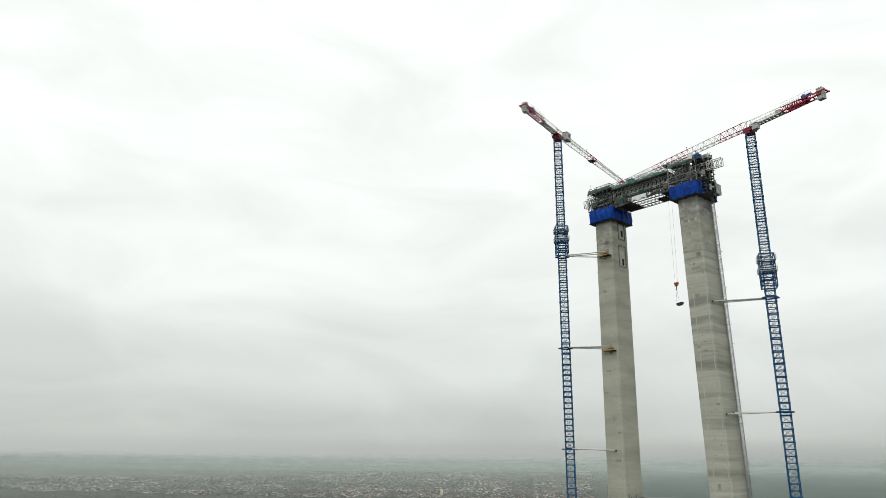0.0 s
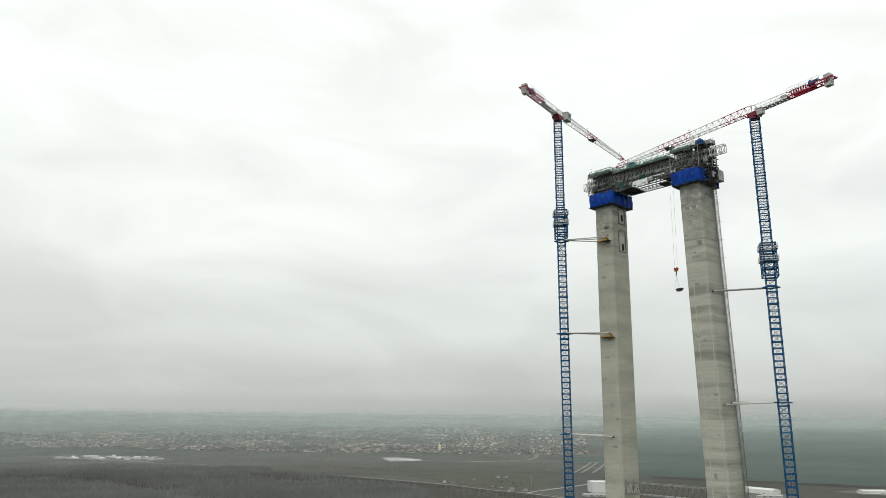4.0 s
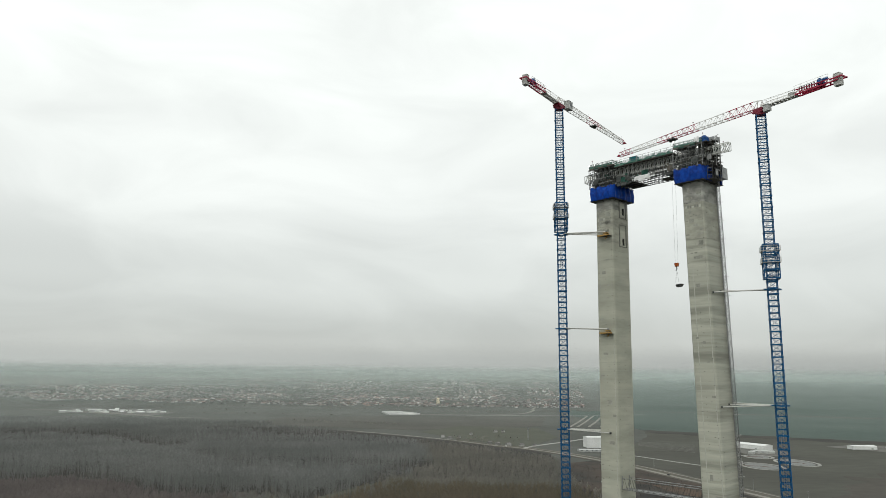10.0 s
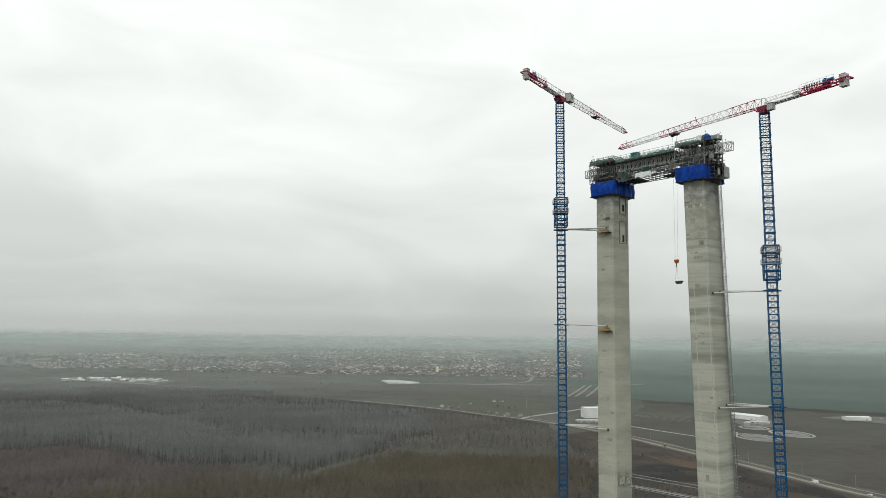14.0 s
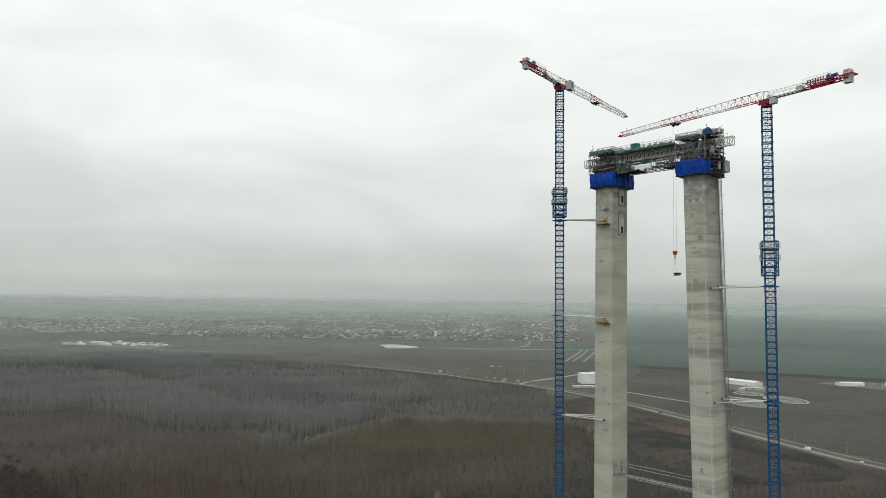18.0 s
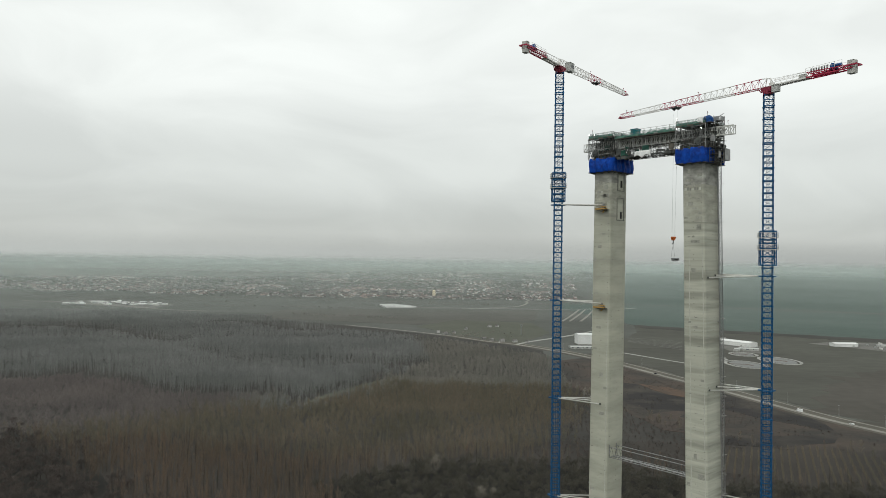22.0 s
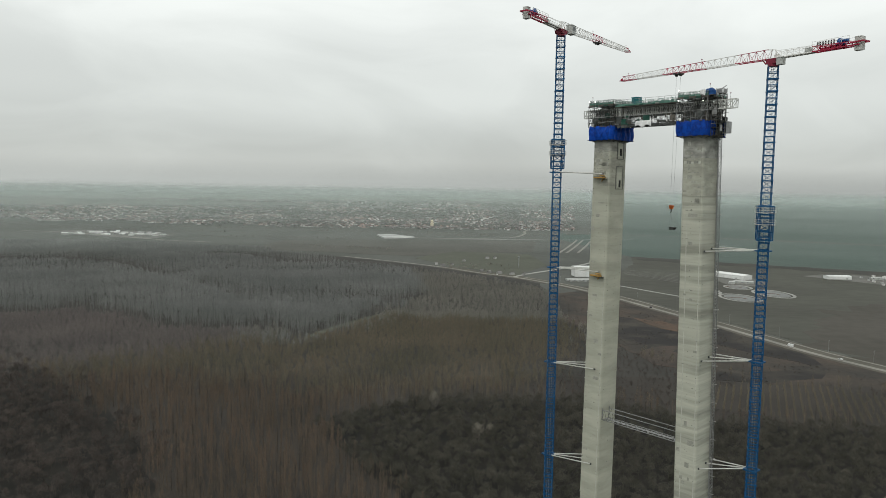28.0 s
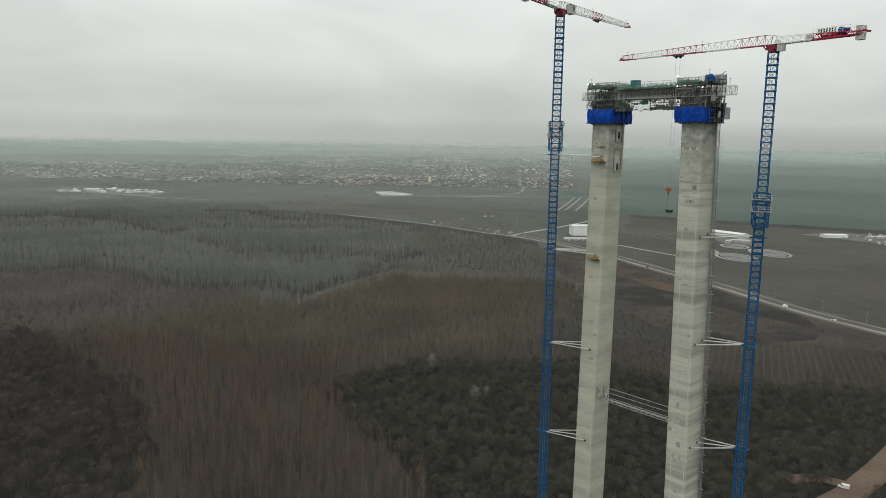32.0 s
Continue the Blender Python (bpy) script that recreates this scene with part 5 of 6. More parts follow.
def roof_gear():
    """Things on the upper deck of the hoist-side leg: a covered stack, a white tank, a dark tower."""
    root = thing("covered_stack", TOWER @ pose(16.1, -3.2, 196.6), "stack of gear under a blue sheet on the deck", "covered stack")
    b, rings, n = Build(), 9, 20
    for r in range(rings):
        h = r / (rings - 1)
        for i in range(n):
            a = 2 * math.pi * i / n
            out = (1.3 - 0.6 * h ** 4) * (1 + 0.22 * noise.noise((math.cos(a) * 1.6, math.sin(a) * 1.6, h * 2.2))) + 0.09 * math.sin(i * 2.5 + 3 * h)
            b.v.append((out * math.cos(a), 0.8 * out * math.sin(a), 1.55 * h + 0.4 * noise.noise((math.cos(a), math.sin(a), 5)) * h))
    for r in range(rings - 1):
        b.f += [(r * n + i, r * n + (i + 1) % n, (r + 1) * n + (i + 1) % n, (r + 1) * n + i) for i in range(n)]
    b.f.append(tuple((rings - 1) * n + i for i in range(n)))
    part("blue_cover", b, M_COVER, root)
    part("pallet", Build().box((0, 0, 0.06), (2.4, 2.0, 0.12)), M_FORM, root)
    root = thing("plastic_covered_bundle", TOWER @ pose(14.9, -4.1, 196.6), "bundle wrapped in white plastic sheet on the deck", "bundle")
    b = Build().loft([(-0.7, -0.5, 0), (0.7, -0.5, 0), (0.6, 0.5, 0), (-0.6, 0.5, 0)], [(-0.4, -0.3, 1.0), (0.6, -0.3, 0.9), (0.5, 0.3, 0.9), (-0.3, 0.3, 1.1)])
    part("wrap", b, M_SHEET, root)
    part("strap", Build().box((0, 0, 0.7), (1.36, 0.98, 0.06)), M_DARK, root)
    root = thing("stair_tower_head", TOWER @ pose(17.4, -0.6, 191.0), "grey panelled stair tower head beside the leg top", "stair tower")
    for s in (-1, 1):
        for t in (-1, 1):
            part("post", Build().beam((s * 0.8, t * 1.0, 0), (s * 0.8, t * 1.0, 7.4), 0.12), M_STEEL, root)
    for k in range(4):
        part("landing", Build().box((0, 0, 0.9 + 1.8 * k), (1.7, 2.1, 0.1)), M_FORM, root)
        part("stair_flight", Build().beam((-0.6, -0.8, 0.9 + 1.8 * k), (0.6, 0.8, 2.6 + 1.8 * k), 0.5, 0.1), M_STEEL, root)
    part("cladding", Build().box((0, -1.06, 6.7), (1.3, 0.05, 1.0)).box((0.86, 0, 6.7), (0.05, 1.6, 1.0)), M_STEEL, root)
    # warning light mast
    for x, y, h in ((15.6, -2.5, 2.6), (18.3, 2.0, 2.2), (-15.2, -4.6, 1.9)):
        root = thing("warning_light", TOWER @ pose(x if x > 0 else x, y if abs(x) < 16.4 else 2.0, 196.6 if abs(x) < 16.4 else 195.2), "thin pole with a small round aviation warning light", "warning light", "warning lights")
        part("pole", Build().beam((0, 0, 0), (0, 0, h), 0.06), M_STEEL, root)
        part("lamp", Build().pipe((0, 0, h), (0, 0, h + 0.22), 0.1, 10), M_DKRED, root)


roof_gear()


# work lamps that are switched on at the deck edges
M_LAMP = bpy.data.materials.new("lit_work_lamp")
M_LAMP.use_nodes = True
M_LAMP.node_tree.nodes["Principled BSDF"].inputs["Emission Color"].default_value = (1, 1, 0.95, 1)
M_LAMP.node_tree.nodes["Principled BSDF"].inputs["Emission Strength"].default_value = 4


def work_lamp(x, y, z):
    root = thing("work_lamp", TOWER @ pose(x, y, z), "small lit white floodlight on a short post", "work lamp", "deck floodlights")
    part("post", Build().beam((0, 0, -1.2), (0, 0, 0), 0.06), M_STEEL, root)
    part("housing", Build().box((0, 0.08, 0.15), (0.32, 0.12, 0.28)), M_DARK, root)
    part("lens", Build().box((0, -0.02, 0.15), (0.26, 0.06, 0.22)), M_LAMP, root)


for p in ((-16.1, -4.75, 197.3), (-14.3, -4.75, 197.2), (9.1, -4.75, 198.0), (9.1, -4.75, 195.7), (15.4, -4.9, 195.2)):
    work_lamp(*p)


# ---- gangway between the legs ----
def gangway():
    root = thing("gangway_truss", TOWER, "pale steel tube gangway truss hung between the legs", "gangway")
    x0, x1 = -10.4, 11.8
    for y in (-2.6, 0.4):
        for z, r in ((114.4, 0.10), (117.0, 0.09)):
            part("chord", Build().pipe((x0, y, z), (x1, y, z), r, 6), M_STEEL, root)
        for i in range(15):
            a, c = x0 + (x1 - x0) * i / 15, x0 + (x1 - x0) * (i + 1) / 15
            part("web_bar", Build().beam((a, y, 114.4), ((a + c) / 2, y, 117.0), 0.04), M_DARK, root)
            part("web_bar", Build().beam(((a + c) / 2, y, 117.0), (c, y, 114.4), 0.04), M_DARK, root)
    for i in range(16):
        x = x0 + (x1 - x0) * i / 15
        part("floor_beam", Build().beam((x, -2.6, 114.35), (x, 0.4, 114.35), 0.1), M_STEEL, root)
    part("walkway", Build().box(((x0 + x1) / 2, -1.1, 114.45), (x1 - x0, 1.0, 0.06)), M_STEEL, root)
    # triangular end bracket on the inner face
    for y in (-2.6, 0.4):
        part("end_post", Build().beam((x0, y, 114.4), (x0 + 0.2, y, 117.6), 0.16), M_STEEL, root)
        part("wall_post", Build().beam((x0 - 0.3, y, 117.6), (x0 - 0.3, y, 113.6), 0.16), M_STEEL, root)


gangway()


# ---- rack hoist beside the leg ----
def hoist():
    root = thing("construction_hoist", TOWER, "thin grey lattice hoist mast with a cage beside the leg", "hoist")
    h, half = 1.508, 0.33
    at = lambda z: 12.57 + 0.0194 * (190 - z) + 2.63 + 0.0016 * (190 - z) + 1.0
    n = 126
    for x in (-half, half):
        for y in (-half, half):
            part("mast_tube", Build().beam((at(0) + x, 2.0 + y, 0), (at(n * h) + x, 2.0 + y, n * h), 0.06), M_STEEL, root)
    part("toothed_rack", Build().beam((at(0) + half + 0.05, 2.0, 0), (at(n * h) + half + 0.05, 2.0, n * h), 0.05), M_DARK, root)
    b = Build()
    for k in range(2 * n):
        z = k * h / 2
        c = at(z)
        for p, q in (((-half, -half), (half, -half)), ((half, -half), (half, half)), ((half, half), (-half, half)), ((-half, half), (-half, -half))):
            p, q = (c + p[0], 2.0 + p[1]), (c + q[0], 2.0 + q[1])
            b.beam((*p, z), (*q, z), 0.05).beam((*p, z), (*q, z + h / 2), 0.04)
    tagged(part("lacing", b, M_STEEL, root, "thin grey steel lacing"), kind="stuff")
    for k in range(20, 126, 8):
        z = k * h
        part("wall_tie", Build().beam((at(z) - 1.0, 2.0, z), (at(z), 2.0, z), 0.08).beam((at(z) - 1.0, 2.6, z), (at(z), 2.0, z), 0.06), M_STEEL, root)
    zc = 188.4
    c = part("hoist_cage", Build().box((at(zc) + 1.25, 2.0, zc + 0.06), (1.5, 2.6, 0.12)).box((at(zc) + 1.25, 2.0, zc + 2.6), (1.5, 2.6, 0.12)).box((at(zc) + 1.98, 2.0, zc + 1.3), (0.05, 2.6, 2.5)).box((at(zc) + 1.25, 3.28, zc + 1.3), (1.5, 0.05, 2.5)), M_STEEL, root, "grey sheet steel hoist cage")
    for y in (0.75, 1.4, 2.0, 2.6):
        part("cage_bar", Build().beam((at(zc) + 0.55, y, zc), (at(zc) + 0.55, y, zc + 2.6), 0.08), M_STEEL, c)
    part("drive_unit", Build().box((at(zc) + 0.9, 2.0, zc + 3.2), (0.8, 1.2, 0.9)), M_DARK, c)


hoist()


def riser(y, r, material, label):
    """A pipe clipped to the outer face of the leg."""
    root = thing("riser_pipe", TOWER, label, "riser pipe")
    face = lambda z: 12.57 + 0.0194 * (190 - z) + 2.63 + 0.0016 * (190 - z) + 0.2
    for k in range(31):
        z = 2 + 6 * k
        part("pipe_length", Build().pipe((face(z), y, z), (face(z + 6), y, z + 6), r, 8), material, root)
        part("clip", Build().box((face(z) - 0.1, y, z + 0.1), (0.3, 0.3, 0.12)), M_STEEL, root)


riser(2.9, 0.07, M_STEEL, "thin grey concrete pump pipe on the leg side")


# ---- woods ----
def inside(poly, x, y, rough=0.0):
    if rough:
        x, y = x + rough * noise.noise((x / 35, y / 35, 4)), y + rough * noise.noise((x / 35, y / 35, 14))
    hit = False
    for i in range(len(poly)):
        (x1, y1), (x2, y2) = poly[i], poly[i - 1]
        if (y1 > y) != (y2 > y) and x < (x2 - x1) * (y - y1) / (y2 - y1) + x1:
            hit = not hit
    return hit


def crowned(rng, height, base, width, twigs, w, thick=0.12, lean=2.6):
    """Triangles of a bare forest tree: a slim trunk, and fine twigs rising to the outline of a spindle crown."""
    tri = []
    for k in range(3):
        a, c = 2 * np.pi * k / 3, 2 * np.pi * (k + 1) / 3
        tri.append([(thick * np.cos(a), thick * np.sin(a), 0), (thick * np.cos(c), thick * np.sin(c), 0), (0, 0, height * 0.96)])
    for k in range(twigs):
        u = rng.random() ** 0.8
        a = rng.uniform(0, 2 * np.pi)
        r = width / 2 * (0.25 + 0.75 * np.sin(np.pi * (0.12 + 0.86 * u))) * np.sqrt(rng.random())
        q = np.array([r * np.cos(a), r * np.sin(a), height * (base + (1 - base) * u)])
        size = width * rng.uniform(0.22, 0.5)
        d = np.array([np.cos(a), np.sin(a), lean * rng.uniform(0.6, 1.4)])
        d += rng.normal(size=3) * 0.5
        p = q - d / np.linalg.norm(d) * size
        side = np.cross(d, rng.normal(size=3))
        side = side / (np.linalg.norm(side) + 1e-6) * w * rng.uniform(0.6, 1.4)
        tri.append([tuple(p - side), tuple(p + side), tuple(q)])
    return np.array(tri)


def scrub(rng, height, width, twigs, w, puff=0.0):
    """Triangles of a bare rounded crown: limbs and twigs fanning out to an uneven dome."""
    tri = []
    for k in range(3):
        a, c = 2 * np.pi * k / 3, 2 * np.pi * (k + 1) / 3
        tri.append([(0.16 * np.cos(a), 0.16 * np.sin(a), 0), (0.16 * np.cos(c), 0.16 * np.sin(c), 0), (0, 0, height * 0.7)])
    lobes = [(0, 0, height * 0.58, width * 0.36)] + [(rng.uniform(-0.36, 0.36) * width, rng.uniform(-0.36, 0.36) * width, height * rng.uniform(0.35, 0.68), width * rng.uniform(0.18, 0.27)) for _ in range(5)]
    for k in range(twigs):
        lx, ly, lz, lr = lobes[max(0, k % 8 - 2)]
        a, e = rng.uniform(0, 2 * np.pi), np.arcsin(rng.uniform(-0.25, 1))
        d = np.array([np.cos(a) * np.cos(e), np.sin(a) * np.cos(e), np.sin(e)])
        p = np.array([lx, ly, lz]) + d * lr * rng.uniform(0.35, 0.6)
        q = np.array([lx, ly, lz]) + d * lr * rng.uniform(0.85, 1.1) + np.array([0, 0, lr * 0.25])
        s = np.cross(d, rng.normal(size=3))
        s = s / (np.linalg.norm(s) + 1e-6) * w * rng.uniform(0.6, 1.4)
        if rng.random() < puff:
            # outer twigs that lie along the dome
            c = np.array([lx, ly, lz]) + d * lr * rng.uniform(0.85, 1.05)
            t = np.cross(d, s / (np.linalg.norm(s) + 1e-6)) * lr * rng.uniform(0.15, 0.32)
            p, q = c - t, c + t
        tri.append([tuple(p - s), tuple(p + s), tuple(q)])
    for lx, ly, lz, lr in lobes:
        tri.append([(-0.12, 0, height * 0.15), (0.12, 0, height * 0.15), (lx, ly, lz)])
    return np.array(tri)


def grove(name, kinds, spots, material, label, category, seed, size=(0.8, 1.2)):
    """Many trees joined into one mesh. kinds: triangle sets; spots: rows of x, y."""
    rng = np.random.default_rng(seed)
    blocks = []
    spots = np.asarray(spots, float)
    pick = rng.integers(0, len(kinds), len(spots))
    for k, tri in enumerate(kinds):
        at = spots[pick == k]
        n = len(at)
        if not n:
            continue
        a = rng.uniform(0, 2 * np.pi, n)
        s = rng.uniform(*size, n)
        ca, sa = np.cos(a)[:, None, None], np.sin(a)[:, None, None]
        x, y, z = tri[None, :, :, 0], tri[None, :, :, 1], tri[None, :, :, 2]
        p = np.stack([(ca * x - sa * y), (sa * x + ca * y), z + 0 * ca], -1) * s[:, None, None, None]
        p[..., 0] += at[:, 0][:, None, None]
        p[..., 1] += at[:, 1][:, None, None]
        p[..., 2] += at[:, 2][:, None, None] if at.shape[1] > 2 else 0.1
        blocks.append(p.reshape(-1, 3))
    v = np.concatenate(blocks).astype(np.float32)
    me = bpy.data.meshes.new(name)
    nv, nf = len(v), len(v) // 3
    me.vertices.add(nv)
    me.vertices.foreach_set("co", v.ravel())
    me.loops.add(nv)
    me.loops.foreach_set("vertex_index", np.arange(nv, dtype=np.int32))
    me.polygons.add(nf)
    me.polygons.foreach_set("loop_start", np.arange(0, nv, 3, dtype=np.int32))
    me.materials.append(material)
    me.update(calc_edges=True)
    me.validate()
    return tagged(new(name, me), label, category, kind="stuff")


def scatter(rng, box, step, keep, rows=False):
    x0, x1, y0, y1 = box
    out = []
    ny, nx = int((y1 - y0) / step[1]), int((x1 - x0) / step[0])
    for j in range(ny):
        for i in range(nx):
            jit = 1.0
            x, y = x0 + (i + 0.5 + rng.uniform(-0.5, 0.5) * jit) * step[0], y0 + (j + 0.5 + rng.uniform(-0.5, 0.5) * jit * 1.6) * step[1]
            if keep(x, y):
                out.append((x, y))
    return out


def in_view(x, y, side=30):
    return abs(x) < 0.64 * y + side


def road_x(y):
    """Where the road lies at that y."""
    for (xa, ya), (xb, yb) in zip(ROAD, ROAD[1:]):
        if yb <= y <= ya:
            return xb + (xa - xb) * (y - yb) / (ya - yb)
    return 520 if y < 560 else -420


def clearing(x, y):
    return 780 < y < 1015 and abs(x - (-150 + (y - 815) * 0.48)) < 8


def dirt(x, y):
    return abs((x - 228) - (y - 358) * 1.12) < 14 and y > 300


SCRUB_STRIP = [(190, 1180), (265, 1150), (350, 905), (395, 700), (440, 610), (300, 640), (210, 760), (170, 960)]
LEFT_SCRUB = [(-420, 650), (-364, 648), (-287, 564), (-215, 488), (-160, 395), (-138, 250), (-330, 250)]
LOW_BROWN = [(60, 590), (110, 582), (205, 540), (300, 522), (440, 500), (480, 560), (440, 612), (300, 645), (215, 765), (172, 960), (150, 760), (100, 650)]
ROW_FIELD = [(240, 622), (222, 560), (300, 520), (352, 528), (390, 590), (340, 635)]
MAUVE = [(-680, 1000), (-526, 1050), (-332, 933), (-208, 884), (-220, 773), (-294, 694), (-375, 647), (-480, 640)]
OLIVE = [(-138, 806), (-54, 932), (172, 928), (137, 615), (62, 578), (-14, 583), (-59, 558), (-126, 571), (-171, 700)]
TALL = (
    [(-760, 930), (-642, 987), (-542, 936), (-522, 969), (-496, 994), (-443, 966), (-385, 919), (-331, 872), (-291, 857), (-226, 872), (-152, 816), (-119, 858), (-91, 928), (-75, 1040), (-313, 1052), (-335, 1116), (-474, 1257), (-695, 1299), (-860, 1259)],
    [(-313, 1077), (-251, 1072), (-189, 1061), (-132, 1082), (-70, 1071), (-28, 1114), (-34, 1308), (-166, 1363), (-381, 1355), (-470, 1300), (-330, 1130)],
    [(-1050, 1555), (-855, 1601), (-705, 1549), (-578, 1416), (-503, 1334), (-480, 1400), (-565, 1607), (-813, 1790), (-1150, 1709)],
    [(-588, 1792), (-464, 1752), (-350, 1611), (-271, 1598), (-227, 1652), (-246, 1790), (-578, 1900)],
)
rng = np.random.default_rng(7)


def is_wood(x, y):
    return in_view(x, y) and not inside(BUSH, x, y, 12) and not inside(SCRUB_STRIP, x, y) and x < road_x(y * 1.075) - (14 if y > 1330 else 34) + 14 * noise.noise((x / 40, y / 60, 43)) and not clearing(x, y) and not dirt(x, y)


def stand_of(x, y):
    """Which stand of trees grows at a place."""
    if inside(LOW_BROWN, x, y, 20):
        return "low"
    if inside(LEFT_SCRUB, x, y, 40):
        return "scrub"
    for p in TALL:
        if inside(p, x, y, 16):
            return "tall" if inside(p, x, y - 55, 16) else "edge"
        if inside(p, x, y + 22, 16):
            return "ride"
    if inside(MAUVE, x, y, 45):
        return "mauve"
    if inside(OLIVE, x, y, 45):
        return "olive"
    if x > -50 and y > 915 or x > -215 and y < 1010 and y > 800:
        return "mixed"
    return "brown" if y < 790 + 120 * noise.noise((x / 130, 0, 3)) else "grey"


def make_woods():
    near = [crowned(rng, rng.uniform(13, 17.5), 0.08, rng.uniform(3.0, 4.2), 120, 0.06, 0.12) for _ in range(9)]
    mid = [crowned(rng, rng.uniform(10.5, 12.5), 0.1, 7.0, 64, 0.085, 0.10, 1.7) for _ in range(8)]
    slim = [crowned(rng, rng.uniform(13, 16), 0.15, 1.7, 75, 0.09, 0.22, 3.0) for _ in range(5)]
    young = [crowned(rng, rng.uniform(6.5, 8.5), 0.05, 7.5, 66, 0.085, 0.08, 1.3) for _ in range(8)]
    sapling = [crowned(rng, rng.uniform(8.5, 10.5), 0.08, 7.2, 66, 0.085, 0.09, 1.6) for _ in range(8)]
    row_tree = [crowned(rng, rng.uniform(5.5, 7), 0.05, 2.8, 44, 0.06, 0.08, 2.2) for _ in range(5)]
    far = [crowned(rng, 11, 0.2, 9.5, 40, 0.19, 0.14, 0.9) for _ in range(6)]
    tall = [crowned(rng, 18, 0.5, 8.0, 66, 0.11, 0.16, 1.1) for _ in range(6)]
    edge = [crowned(rng, 17, 0.4, 6.0, 46, 0.085, 0.15, 1.8) for _ in range(6)]
    at = {}
    for box, step in (((-450, 460, 325, 620), (3.2, 4.0)), ((-640, 430, 620, 980), (4.2, 5.2)), ((-1000, 260, 980, 1400), (6.0, 7.0)), ((-1400, 260, 1400, 2080), (7.6, 8.8))):
        for x, y in scatter(rng, box, step, is_wood, True):
            if y > 1720 + 130 * noise.noise((x / 110, y / 200, 41)) and x > -330 + 160 * noise.noise((x / 90, y / 60, 42)) - (y - 1780) * 1.5:
                continue
            if y < 760 and noise.noise((x / 3.2, y / 13, 21)) > (0.03 if y < 620 else 0.13):
                continue
            k = 6 if y > 900 else 14 if y > 560 else 5
            at.setdefault((stand_of(x + rng.normal() * k, y + rng.normal() * k), 0 if y + 60 * noise.noise((x / 70, y / 70, 51)) + 12 * rng.normal() < 620 else 1 if y < 980 else 2 if y < 1400 else 3), []).append((x, y))
    for (kind, ring), spots in sorted(at.items()):
        if kind == "ride":
            continue
        if kind == "scrub":
            grove("alder_scrub", [scrub(rng, 10, 7.2, 290, 0.085, 0.5) for _ in range(6)], spots[::2], M_BROWNBUSH, "thicket of dark brown bare alders with rounded crowns", "scrub", 5, (0.6, 1.4))
        elif kind == "low":
            spots = [p for p in spots if not inside(ROW_FIELD, *p)]
            grove("young_growth", [scrub(rng, 4.5, 4.5, 40, 0.13, 0.4) for _ in range(5)], spots, M_BROWNBUSH, "low brown growth of young bare saplings", "woods", 50 + ring, (0.4, 1.1))
        elif kind == "tall":
            grove("tall_stand", tall, spots, M_DARKWOOD, "tall stand of bare trees with haze in its grey colour, trunks at its edge", "woods", 21 + ring, (0.85, 1.1))
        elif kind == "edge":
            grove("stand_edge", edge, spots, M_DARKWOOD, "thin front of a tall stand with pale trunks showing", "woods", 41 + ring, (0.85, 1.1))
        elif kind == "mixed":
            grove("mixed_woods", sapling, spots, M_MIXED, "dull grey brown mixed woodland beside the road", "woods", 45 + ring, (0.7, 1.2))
        elif kind == "mauve":
            grove("young_stand", young, spots, M_MAUVE, "low mauve grey stand of young bare trees", "woods", 24 + ring, (0.8, 1.1))
        elif kind == "olive":
            grove("olive_stand", near if ring == 0 else sapling, spots, M_OLIVE, "olive brown stand of slender bare trees", "woods", 27 + ring, (0.6, 0.9) if ring == 0 else (0.75, 1.1))
        elif kind == "brown" and ring == 0:
            # some spots get dark slim trees, painted shade for the gaps between crowns
            pick = rng.random(len(spots)) < 0.13
            grove("dark_poplars", slim, [p for p, d in zip(spots, pick) if d], M_GAP_SHADE, "slender dark trees standing in for shade between poplar crowns", "woods", 70, (0.75, 1.2))
            grove("plantation_woods", near, [p for p, d in zip(spots, pick) if not d], M_TWIG, "dense stand of pale brown bare poplars", "woods", 30, (0.62, 1.28))
        elif kind == "brown":
            grove("plantation_woods", mid, spots, M_OLIVE, "dense rows of pale brown bare poplars", "woods", 30 + ring, (0.7, 1.2))
        else:
            grove("grey_woods", mid if ring < 2 else far, spots, M_TWIG_FAR, "wide belt of bare woodland in the flood plain, haze in its grey colour", "woods", 33 + ring, (0.6, 1.0))
    bush = [scrub(rng, 8.0, 7.6, 300, 0.08, 0.5) for _ in range(8)]
    spots = scatter(rng, (-95, 350, 322, 580), (5.9, 5.9), lambda x, y: inside(BUSH, x, y, 12) and in_view(x, y) and not dirt(x, y))
    grove("willow_scrub", bush, spots, M_BUSH, "thicket of dark bare willow scrub with rounded crowns", "scrub", 4, (0.55, 1.3))
    low = [scrub(rng, 2.4, 4.6, 44, 0.10) for _ in range(4)]
    spots = scatter(rng, (160, 450, 610, 1180), (7.5, 7.5), lambda x, y: inside(SCRUB_STRIP, x, y) and noise.noise((x / 40, y / 40, 8)) > -0.12)
    grove("low_bushes", low, spots, M_BROWNBUSH, "scattered low bare bushes in the sedge", "bushes", 6, (0.3, 0.9))
    rows = [(170 + i * 6.4 + (y - 480) * 0.45 + rng.normal() * 0.35, y + rng.normal() * 0.4) for i in range(-4, 40) for y in np.arange(478, 640, 2.0)]
    rows = [p for p in rows if inside(ROW_FIELD, *p, 8)]
    grove("poplar_rows", row_tree, rows, M_OLIVE, "straight rows of young bare poplars", "woods", 60, (0.6, 0.95))
